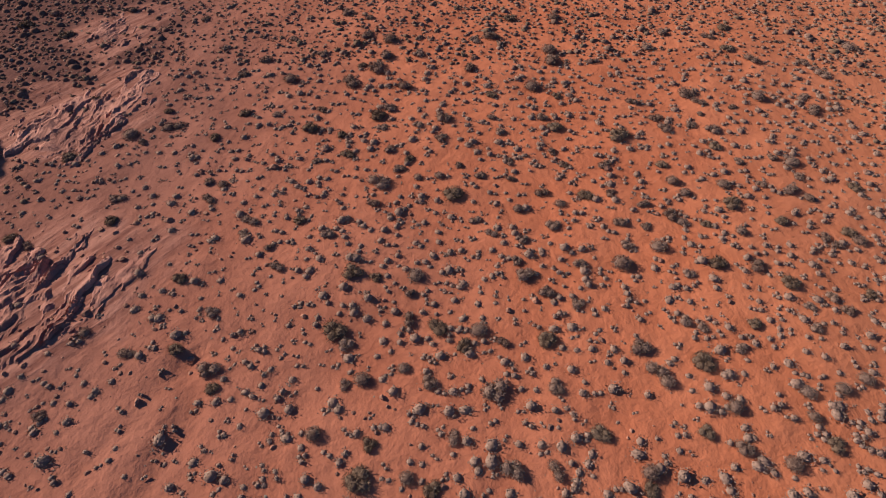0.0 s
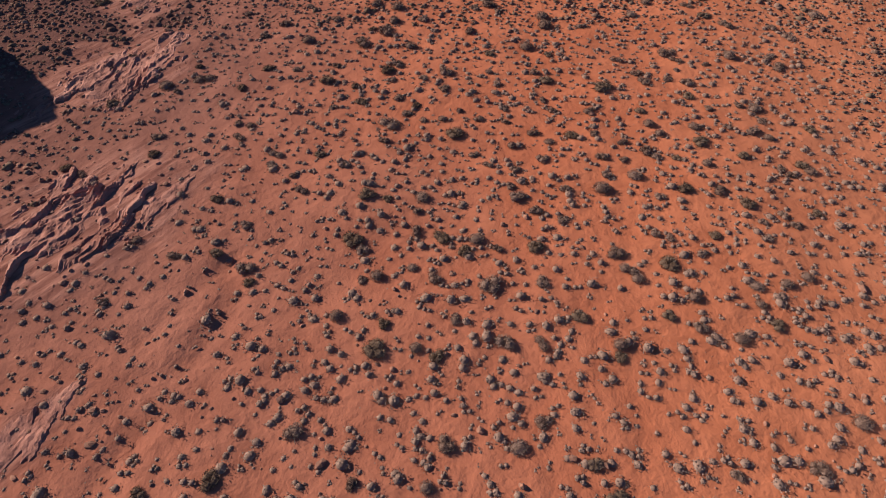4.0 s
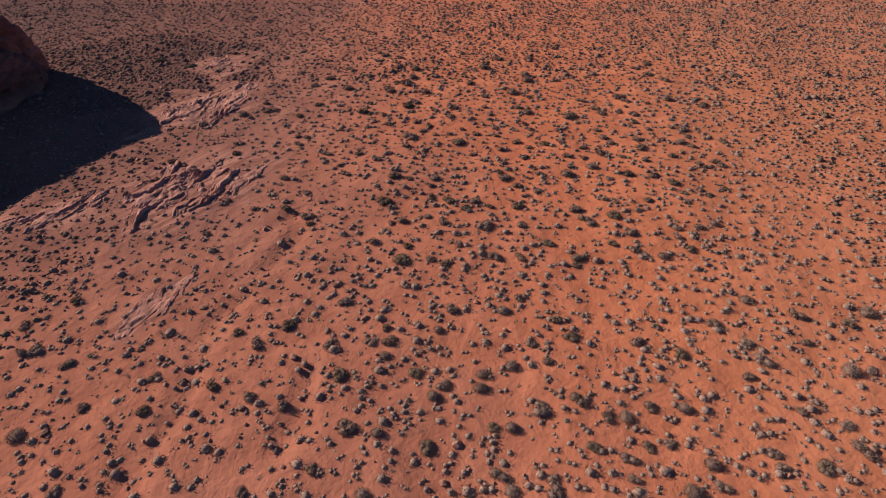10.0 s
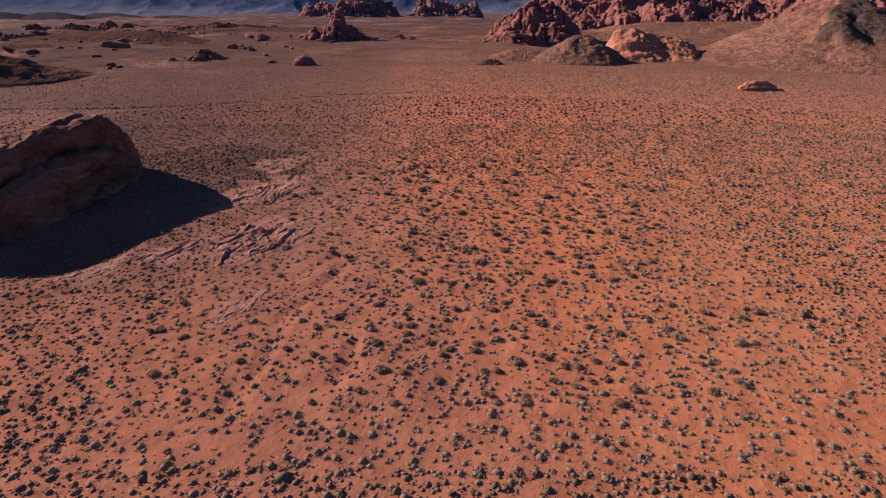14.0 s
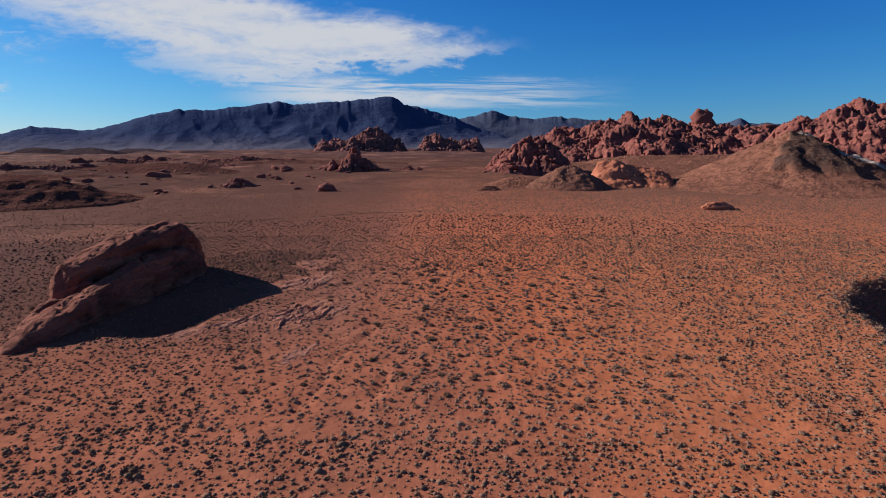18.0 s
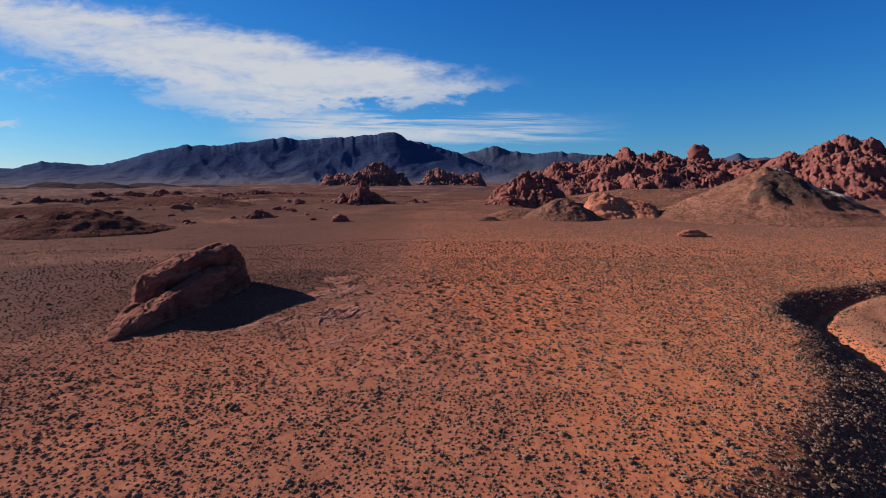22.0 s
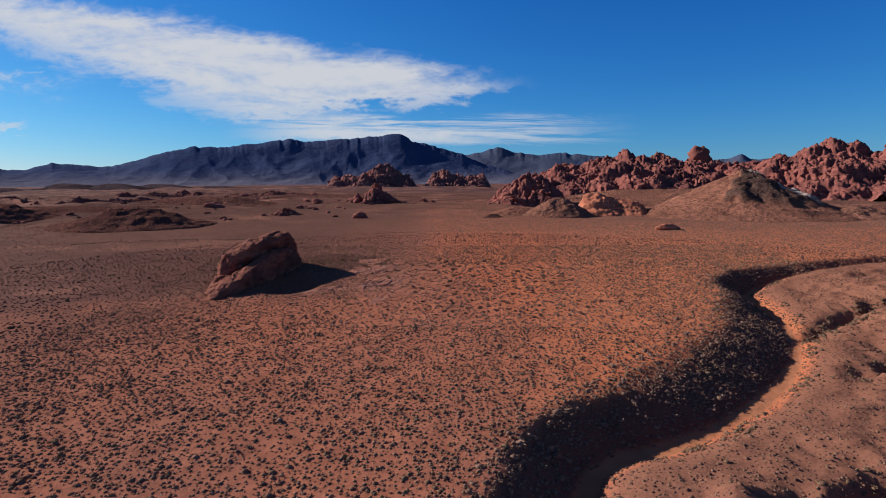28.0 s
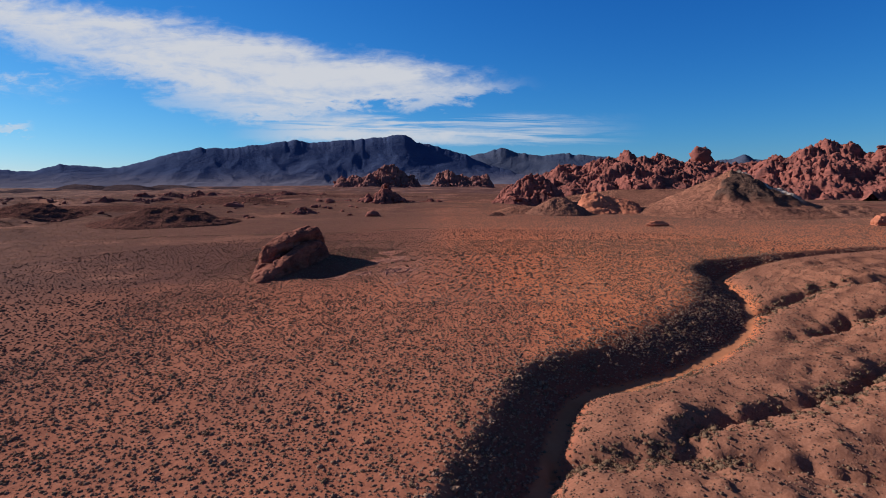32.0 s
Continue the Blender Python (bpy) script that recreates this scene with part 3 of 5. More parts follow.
def mountain_range(name, profile, base_z, d_foot, d_crest, mat, label, seed):
    """A range on an arc about the valley. profile: (bearing, elevation of the crest in degrees)."""
    bearings = np.linspace(profile[0][0], profile[-1][0], 640)
    crest = np.interp(bearings, [p[0] for p in profile], [p[1] for p in profile])
    even = crest.copy()
    crest = crest + (0.30 * (fbm(bearings * 1.6, bearings * 0, seed + 3, 6) - 0.5) + 0.10 * (ridged(bearings * 3.1, bearings * 0, seed + 4, 3) - 0.5)) * np.clip(crest, 0, 1)
    rows = 64
    k = np.linspace(0, 1, rows)
    A, K = np.meshgrid(np.radians(bearings), k)
    wide = np.exp(-0.5 * (np.linspace(-3, 3, 61)) ** 2)
    calm = np.convolve(np.pad(even, 30, mode="edge"), wide / wide.sum(), mode="valid")
    deg = np.degrees(A)
    bend = fbm(deg * 0.22, K * 2.2, seed + 5, 3)
    near_crest = step(K + 0.16 * (bend - 0.5), 0.60, 0.80)
    top = 25 + d_crest * np.tan(np.radians(calm[None, :] * (1 - near_crest) + crest[None, :] * near_crest))
    spur = ridged(deg * 0.17 + 0.8 * bend + 1.5 * K, K * 1.6 + 0.5 * bend, seed, 3)
    gully = ridged(deg * 0.36 + 1.0 * bend - 2.2 * K, K * 4.0 + bend, seed + 7, 3)
    body = np.clip(K / 0.82, 0, 1)
    rise = 0.5 * body ** 1.7 + 0.5 * step(body, 0.15, 1.0)
    rise = rise - (0.13 * (1 - spur) + 0.05 * (1 - gully)) * np.clip(body * 2.5, 0, 1) * (1 - step(body, 0.66, 1.0))
    rise = np.where(K > 0.82, 1 - (K - 0.82) * 3.0, np.clip(rise, 0, 1))
    rough = 0.016 * (fbm(deg * 0.8, K * 11, seed + 9, 4) - 0.5) * step(K, 0.1, 0.4)
    z = base_z + (top - base_z) * (rise + rough)
    d = d_foot + (d_crest - d_foot) * K / 0.82 + 60 * (bend - 0.5) * step(K, 0.05, 0.3) * (1 - step(K, 0.6, 0.8))
    verts = np.stack([d * np.sin(A) - 4, d * np.cos(A) - 133, z], -1).reshape(-1, 3)
    ob = new(name, mesh_from(name, verts, grid_faces(rows, len(bearings))[:, ::-1], mat))
    return tagged(ob, label, "mountain range", kind="structure")


NEAR_RANGE = [(-64, 0.6), (-52, 1.4), (-44, 1.7), (-39.8, 1.39), (-37.6, 1.26), (-35.8, 1.79), (-34, 1.76), (-32.2, 1.48), (-30.7, 1.89), (-27.4, 2.87), (-25.1, 3.42),
              (-22.9, 3.4), (-20.6, 3.69), (-16.4, 4.33), (-15.1, 4.07), (-12.1, 4.25), (-9.3, 4.48), (-6.2, 4.87), (-5.4, 4.81), (-4.5, 4.2), (-2, 3.51), (0.8, 2.7),
              (3, 1.7), (6, 0.9), (9, 0.2)]
FAR_RANGE = [(-6, 0.6), (-2, 1.8), (0.8, 2.7), (2.2, 2.91), (4.1, 3.44), (5.9, 2.86), (8.1, 2.66), (10, 2.84), (12.5, 2.58), (14.6, 2.37), (19, 1.8), (22, 1.5),
             (24.9, 1.92), (26.2, 2.38), (26.9, 1.86), (32, 1.6), (42, 1.9), (60, 0.8)]
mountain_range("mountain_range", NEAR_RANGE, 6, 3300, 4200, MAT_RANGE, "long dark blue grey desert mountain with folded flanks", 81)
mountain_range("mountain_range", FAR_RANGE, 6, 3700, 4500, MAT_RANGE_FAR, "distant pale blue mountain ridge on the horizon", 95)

# ---- gravel hills ----


HILL_SITES = []


def hill(name, x, y, r_x, r_y, h, mat, label, turn=0.0, ridge=0.0, seed=1, sharp=1.3, rough=0.28, scree=None, rubble=None):
    """A worn hill: a disc of rings, with gullies that run down its flanks. ridge: shifts the top towards a crest line."""
    rings, around = (64, 200) if h > 15 else (40, 120)
    k, a = np.meshgrid(np.linspace(0, 1, rings), np.linspace(0, 2 * np.pi, around, endpoint=False), indexing="ij")
    lx, ly = k * np.cos(a) * r_x, k * np.sin(a) * r_y
    c, s = math.cos(radians(turn)), math.sin(radians(turn))
    wx, wy = x + lx * c - ly * s, y + lx * s + ly * c
    gully = ridged(wx / (0.30 * r_x), wy / (0.30 * r_x), seed + 3, 4)
    off = np.hypot(np.maximum(np.abs(lx) - ridge * r_x, 0) / (r_x * (1 - ridge)), ly / r_y)
    fall = np.clip(1 - off, 0, 1) ** sharp
    land = terrain(wx.ravel(), wy.ravel())["z"].reshape(wx.shape)
    z = height(x, y) * (1 - step(k, 0.3, 1)) + land * step(k, 0.3, 1)
    z = z + h * fall + h * rough * (gully - 0.6) * np.clip(off * 6, 0.25, 1) * step(1 - k, 0, 0.3) + 0.4 * h * rough * (fbm(wx / (0.08 * r_x), wy / (0.08 * r_x), seed + 7) - 0.5) * step(1 - k, 0, 0.2) - 0.6 * step(k, 0.9, 1) - 0.15
    pale = np.zeros(k.shape)
    if scree is not None:
        pale = step(2.4 + 1.6 * fbm(wx / 6, wy / 6, seed + 9) - np.abs((a - radians(scree) + np.pi) % (2 * np.pi) - np.pi) * k * r_x, 0, 1.0) * step(k, 0.06, 0.12) * (1 - step(k, 0.5, 0.7))
    dark = np.zeros(k.shape)
    if rubble is not None:
        mid, wide = radians(sum(rubble) / 2), radians(rubble[1] - rubble[0]) / 2
        turned = np.abs((a - mid + np.pi) % (2 * np.pi) - np.pi) / wide
        dark = step(1.0 - turned + 1.5 * (fbm(wx / 9, wy / 9, seed + 11) - 0.5), 0.0, 0.25) * (1 - step(k + 0.5 * (fbm(wx / 14, wy / 14, seed + 12) - 0.5), 0.55, 0.75))
        z = z + dark * 4.5 * (0.45 + ridged(wx / 7, wy / 7, seed + 13, 3) - 0.5) * step(k, 0.0, 0.1)
    ob = new(name, mesh_from(name, np.stack([wx, wy, z], -1).reshape(-1, 3), grid_faces(rings, around, True), mat, scree=pale, rubble=dark))
    if math.hypot(x, y) < 600:
        rnd = np.random.default_rng(seed + 500)
        here = (rnd.uniform(0, 1, k.shape) < k * min(1.0, r_x * r_y / (rings * around) * 1.0)) & (k < 0.97)
        HILL_SITES.append(np.stack([wx[here] + rnd.normal(0, 0.2, here.sum()), wy[here], z[here]], 1))
    return tagged(ob, label, "hill", kind="structure")


hill("gravel_hill", -149, 138, 38, 24, 8.8, MAT_DARK_HILL, "low dark gravel mound with a stony crest", 15, 0.25, 3)
hill("gravel_hill", -262, 196, 36, 26, 9, MAT_DARK_HILL, "rounded dark gravel hill with steep shaded side", 0, 0.2, 8)
hill("gravel_hill", 154, 205, 62, 66, 26.5, MAT_PALE_HILL, "tall tan gravel cone with a dark rubble flank", 0, 0.0, 13, 1.35, 0.10, -56, (-128, -50))
hill("gravel_hill", 168, 362, 120, 66, 12, MAT_PALE_HILL, "broad brown foothill below the red crags", 8, 0.35, 47, 1.1, 0.3)
hill("gravel_hill", 92, 330, 70, 44, 7, MAT_PALE_HILL, "low brown foothill between the red outcrops", -6, 0.3, 48, 1.1, 0.3)
hill("gravel_hill", 124, 218, 54, 40, 5, MAT_PALE_HILL, "low tan gravel shoulder below the cone", -8, 0.2, 15, 1.1, 0.16)
hill("gravel_hill", 52, 196, 21, 18, 10, MAT_BROWN_HILL, "brown gravel cone before the red outcrops", 0, 0.1, 17, 1.1, 0.2)
hill("gravel_hill", 30, 205, 18, 14, 4, MAT_PALE_HILL, "low tan rise beside the dark cone", 10, 0.2, 18, 1.2, 0.2)
hill("gravel_hill", 96, 216, 26, 16, 5, MAT_DARK_HILL, "broken dark rise below the orange dome", -10, 0.3, 20, 1.1, 0.35)
hill("gravel_hill", 15.5, 180, 6, 5, 1.9, MAT_DARK_HILL, "small dark gravel knoll on the plain", 0, 0.2, 19)
hill("gravel_hill", 197, 170, 29, 21, 6, MAT_BROWN_HILL, "dark foothill beside the tan gravel cone", 10, 0.2, 23, 1.2, 0.34)
hill("gravel_hill", -240, 235, 60, 22, 3, MAT_DARK_HILL, "long low dark gravel ridge with stony top", 5, 0.4, 29)
hill("gravel_hill", -190, 300, 60, 24, 2.5, MAT_DARK_HILL, "low brown gravel rise on the far plain", -5, 0.4, 31)
for b, dist, r_x, h, k in ((-38.5, 1450, 130, 13, 91), (-34.6, 1600, 150, 17, 92), (-31.2, 1500, 120, 13, 93), (-27.6, 1650, 150, 15, 94), (-23.0, 1550, 110, 9, 96)):
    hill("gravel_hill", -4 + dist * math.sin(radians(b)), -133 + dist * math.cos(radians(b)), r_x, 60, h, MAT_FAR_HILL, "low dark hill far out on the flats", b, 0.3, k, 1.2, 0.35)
hill("gravel_hill", -120, 420, 90, 30, 3, MAT_DARK_HILL, "long low brown rise before the mountain", 3, 0.5, 37)

# ---- rocks ----


def unit_ico(level):
    bm = bmesh.new()
    bmesh.ops.create_icosphere(bm, subdivisions=level, radius=1.0)
    v = np.array([p.co for p in bm.verts])
    f = np.array([[p.index for p in q.verts] for q in bm.faces])
    bm.free()
    return v, f


ICO = {k: unit_ico(k) for k in (2, 3, 4, 5)}


def knob_mesh(name, seed, mat, level=3, lump=0.34):
    """A weathered sandstone knob: swollen lobes, cut by joints, with hollows."""
    v, f = ICO[level]
    x, y, z = v.T + seed * 3.7
    lobes = ridged(x * 1.05, y * 1.05, seed, 3, z * 1.25)
    hollows = fbm(x * 2.6, y * 2.6, seed + 4, 3, z * 2.6)
    r = 0.78 + lump * (1 - lobes) * 1.5 - 0.16 * step(hollows, 0.52, 0.72)
    r = r + 0.16 * (ridged(x * 3.1, y * 3.1, seed + 8, 2, z * 3.1) - 0.5)
    beds = 0.03 * np.sin(z * 11 + 3 * hollows)
    p = v * (r + beds)[:, None] * np.array([1.0, 0.9, 0.85])
    return mesh_from(name, p, f, mat)


KNOBS = [knob_mesh("red_knob", 10 + k, MAT_REDROCK, 3, 0.42) for k in range(7)]
FAR_KNOBS = [knob_mesh("far_red_knob", 20 + k, MAT_REDROCK, 3, 0.42) for k in range(7)]
HAZY_KNOBS = [knob_mesh("hazy_knob", 60 + k, MAT_HAZY_ROCK, 3, 0.42) for k in range(3)]
ORANGE_KNOBS = [knob_mesh("orange_knob", 50 + k, MAT_ORANGE, 3, 0.3) for k in range(4)]


def outcrop(label, crest, distance, depth, size, count, base, seed, name="red_rock_outcrop", mat=None):
    """A heap of red knobs below a crest line seen from the south. crest: (bearing, elevation) pairs; base: height of its foot."""
    rnd = random.Random(seed)
    b0, b1 = crest[0][0], crest[-1][0]
    mid = radians((b0 + b1) / 2)
    mat_meshes = mat or (KNOBS if distance < 480 else FAR_KNOBS)
    root = new(name)
    root.location = (-4 + distance * math.sin(mid), -133 + distance * math.cos(mid), base)
    tagged(root, label, "rock outcrop")
    n, rows = max(60, int((b1 - b0) * distance / 57.3 / (size * 0.16))), 132 if depth > 100 else 84
    n = min(n, 300)
    bb = np.linspace(b0, b1, n)
    tops = 25 + distance * np.tan(np.radians(np.interp(bb, [c[0] for c in crest], [c[1] for c in crest])))
    K, B = np.meshgrid(np.linspace(0, 1, rows), bb, indexing="ij")
    D = distance - depth + depth * 1.7 * K
    X, Y = -4 + D * np.sin(np.radians(B)), -133 + D * np.cos(np.radians(B))
    wx, wy = X + 1.2 * size * (fbm(X / (2 * size), Y / (2 * size), seed + 21) - 0.5), Y + 1.2 * size * (fbm(X / (2 * size), Y / (2 * size), seed + 22) - 0.5)
    big = np.abs(2 * vnoise(wx / (4.2 * size), wy / (3.2 * size), seed) - 1)
    mid = np.abs(2 * vnoise(X / (1.1 * size), Y / (1.1 * size), seed + 1) - 1)
    fine = np.abs(2 * vnoise(X / (0.5 * size), Y / (0.5 * size), seed + 2) - 1)
    lane = K + 0.22 * (fbm(X / (4 * size), Y / (4 * size), seed + 3) - 0.5)
    shape = np.interp(lane, [0.02, 0.10, 0.24, 0.32, 0.46, 0.58, 0.66, 1.0], [0, 0.22, 0.36, 0.62, 0.72, 0.97, 1.0, 0.0])
    ends = np.clip(np.minimum(B - b0, b1 - B) / (b1 - b0) * 9, 0, 1) ** 0.6
    cleft = ridged(X / (1.7 * size), Y / (1.7 * size), seed + 5, 3)
    lumps = size * (1.9 * big + 0.5 * mid + 0.22 * fine - 1.25 - 1.5 * step(cleft, 0.72, 0.95))
    craggy = ridged(wx / (0.62 * size), wy / (0.62 * size), seed + 6, 4)
    soft = 0.3 if mat is ORANGE_KNOBS else 1.0
    lumps = soft * lumps + soft * size * (0.85 * (0.55 - craggy) + 0.4 * (fbm(X / (0.22 * size), Y / (0.22 * size), seed + 7) - 0.5))
    land = terrain(X.ravel(), Y.ravel())["z"].reshape(X.shape)
    room = np.maximum(np.tile(tops, (rows, 1)) - land, 0.9 * size)
    Z = land - 1.0 + room * shape * ends + lumps * np.clip(shape * 3, 0, 1) * ends * np.clip(room / (2 * size), 0.2, 1)
    verts = np.stack([X, Y, Z], -1).reshape(-1, 3) - np.array(root.location)
    mass = new("rock_mass", mesh_from("rock_mass", verts, grid_faces(rows, n)[:, ::-1], mat_meshes[0].materials[0]))
    mass.parent = root
    for i in range(count // 3):
        b = b0 + (b1 - b0) * (0.03 + 0.94 * ((i * 0.618034) % 1.0))
        k = 0.04 + 0.62 * ((i * 0.7548777) % 1.0)
        r, c = int(k * (rows - 1)), int((b - b0) / (b1 - b0) * (n - 1))
        s = size * rnd.choice((0.2, 0.3, 0.4, 0.55, 0.7))
        tall = s * rnd.uniform(0.55, 1.15)
        ob = new("knob", rnd.choice(mat_meshes))
        ob.parent = root
        ob.matrix_basis = Matrix.Translation(Vector((X[r, c], Y[r, c], Z[r, c] - tall * 0.3)) - root.location) @ pose(0, 0, 0, rnd.uniform(-25, 25), rnd.uniform(-25, 25), rnd.uniform(0, 360)) @ Matrix.Diagonal((s * rnd.uniform(1.2, 2.4), s, tall, 1))
    return root


outcrop("craggy red sandstone spire on the plain", [(-10.7, -2.0), (-9.6, -1.1), (-8.9, -0.8), (-8.3, -0.2), (-7.95, 0.4), (-7.45, 0.35), (-7.1, -0.3), (-6.3, -0.8), (-4.7, -1.8)], 442, 15, 3.2, 70, 10, 2)
outcrop("scattered low red boulders on the plain", [(-17.3, -2.9), (-16.6, -2.2), (-15.9, -1.95), (-15, -2.4), (-14.2, -2.8)], 344, 10, 2.2, 30, 8.5, 3)
outcrop("low red boulders beside the spire", [(-14, -2.0), (-13.2, -1.75), (-12.2, -1.7), (-11.3, -1.35), (-10.7, -1.9)], 450, 9, 2.0, 24, 9.5, 33)
outcrop("small red boulders below the spire", [(-6.6, -2.1), (-5.6, -1.8), (-4.4, -1.75), (-3.2, -1.5), (-2.2, -1.45), (-1.4, -1.9)], 440, 6, 1.7, 24, 9.5, 34)
outcrop("red sandstone knolls before the mountain", [(-13, 0.4), (-12.2, 0.8), (-11, 1.0), (-10, 0.8), (-9.2, 1.3), (-8, 1.5), (-6.8, 1.95), (-5.9, 1.4), (-4.8, 0.9), (-4, 0.4)], 1700, 90, 11, 90, 12, 4, mat=HAZY_KNOBS)
outcrop("low red sandstone knolls in the distance", [(-3.2, 0.6), (-2.2, 1.0), (-1.3, 1.3), (-0.2, 1.0), (1.0, 0.6), (2.2, 0.9), (3.4, 0.7)], 1700, 70, 9, 60, 12, 5, mat=HAZY_KNOBS)
outcrop("bulging red sandstone outcrop lit by low sun", [(2.9, -1.5), (3.8, -0.9), (4.6, 0.0), (5.6, 0.7), (6.8, 1.15), (8.0, 0.9), (9.0, 0.1), (10.0, -0.8), (11, -1.6)], 445, 34, 3.6, 150, 5, 6)
outcrop("pale orange sandstone dome and ledges", [(11.2, -1.6), (12.4, -0.9), (13.3, -0.75), (14.3, -1.1), (15.6, -1.5), (17, -1.7), (18, -2.3)], 356, 18, 3.2, 6, 5, 7, "orange_rock_outcrop", ORANGE_KNOBS)
outcrop("jumbled red crags between the hills", [(9.5, -0.2), (11, 0.3), (12.5, 0.2), (14, 0.5), (15.5, 0.3), (17.3, 0.9), (18.8, 1.1), (20, 0.7), (21.5, 0.2), (23, 0.1), (24.5, 0.3)], 660, 60, 6.0, 190, 3, 55)
outcrop("broad red sandstone hills with knobbed tops", [(6.5, 1.0), (8.2, 1.2), (10, 1.6), (12, 1.75), (13.6, 2.1), (14.9, 2.5), (16.2, 2.9), (17.2, 2.5), (18.0, 2.2), (18.8, 2.65), (19.6, 2.5), (20.6, 2.2), (22, 1.9), (24.5, 1.6), (27, 1.7), (29.5, 1.6)],
        1000, 150, 6.5, 340, 2, 8)
summit = outcrop("high red sandstone summit with a round knob", [(20.3, 1.9), (21.4, 2.2), (21.8, 2.4), (22.1, 2.6), (22.5, 2.65), (22.9, 2.6), (23.2, 2.35), (24, 2.0), (25.5, 1.7)], 1740, 60, 11, 60, 10, 9)
knob = new("knob", FAR_KNOBS[2])
knob.parent = summit
knob.matrix_basis = Matrix.Translation(Vector((-4 + 1740 * math.sin(radians(22.5)), -133 + 1740 * math.cos(radians(22.5)), 94)) - summit.location) @ Matrix.Diagonal((25, 25, 29, 1))
outcrop("steep red sandstone ridge of rounded crags", [(25.0, 1.2), (26.5, 1.6), (28, 2.2), (29.5, 2.35), (30.3, 2.8), (31.2, 3.05), (31.9, 3.4), (33, 3.35), (34, 3.05), (34.8, 2.6), (36, 2.8), (37.5, 3.1), (40, 3.2), (43, 2.7), (47, 1.5)],
        760, 130, 4.8, 400, 2, 10)
outcrop("broken red ledges on the brown plain", [(-29.6, -1.9), (-28.2, -1.35), (-27.2, -1.3), (-26.2, -0.95), (-25.2, -1.3), (-24.4, -1.6)], 520, 14, 3.0, 44, 8.5, 51)
outcrop("broken red ledges along a low rise", [(-24, -1.8), (-23, -1.3), (-21.5, -1.2), (-20.4, -1.55), (-19.2, -1.5), (-17.6, -1.6)], 530, 12, 2.8, 40, 8.5, 52)
outcrop("long broken ledge on the brown plain", [(-35, -1.6), (-33, -0.95), (-31.5, -1.15), (-30, -0.85), (-28.5, -1.1), (-26.5, -1.6)], 500, 10, 2.2, 26, 8.5, 61)
outcrop("low stony ledge behind the gravel mound", [(-27, -1.75), (-25, -1.4), (-23.5, -1.5), (-21.5, -1.3), (-19, -1.4), (-17, -1.75)], 500, 10, 2.0, 26, 8.5, 62)
outcrop("scattered red ledges far out on the plain", [(-22, -1.0), (-20, -0.75), (-18.5, -0.85), (-16.5, -0.65), (-14.5, -0.75), (-12.5, -1.0)], 720, 14, 2.6, 26, 8.5, 63)
outcrop("ragged belt of red ledges across the far plain", [(-31.5, -1.1), (-30, -0.6), (-28.8, -0.75), (-27.6, -0.45), (-26.2, -0.7), (-25, -0.42), (-23.6, -0.68), (-22, -1.1)], 690, 20, 3.6, 60, 9.5, 64)
outcrop("scattered red knolls behind the low ledges", [(-21.5, -1.1), (-20.4, -0.7), (-19.3, -0.85), (-18.2, -0.55), (-16.8, -0.8), (-15.2, -1.1)], 620, 14, 2.8, 40, 9.5, 65)
outcrop("low dark red ledges on the plain", [(-41, -1.3), (-38.5, -0.8), (-37, -0.9), (-35.5, -0.7), (-34, -1.0), (-32.5, -1.3)], 610, 16, 3.2, 40, 8.5, 53)
pick = random.Random(77)
for i in range(150):
    b, dist = radians(pick.uniform(-40, -8)), pick.choice((pick.uniform(300, 430), pick.uniform(380, 470), pick.uniform(440, 640)))
    x, y = -4 + dist * math.sin(b), -133 + dist * math.cos(b)
    r = 0.6 * math.exp(pick.gauss(0.4, 0.5))
    rock = new("red_boulder", pick.choice(FAR_KNOBS))
    rock.matrix_basis = pose(x, y, height(x, y) + 0.2 * r, pick.uniform(-20, 20), pick.uniform(-20, 20), pick.uniform(0, 360)) @ Matrix.Diagonal((r * pick.uniform(1.1, 2.2), r, r * pick.uniform(0.7, 1.1), 1))
    tagged(rock, "weathered dark red boulder on the brown plain", "rock", "boulders on the plain")
SMALL_KNOB = knob_mesh("orange_dome", 41, MAT_ORANGE, 5, 0.22)
for x, y, sx, sy, sz, turn in ((80.5, 113, 5.6, 3.4, 2.5, 10), (176, 112, 8, 5, 5.0, 30)):
    dome = new("orange_rock", SMALL_KNOB)
    dome.matrix_basis = pose(x, y, height(x, y) + 0.1 * sz, 0, 0, turn) @ Matrix.Diagonal((sx, sy, sz, 1))
    tagged(dome, "smooth orange sandstone dome rising from the sand", "rock")

# shelves of bedded rock that break through the soil


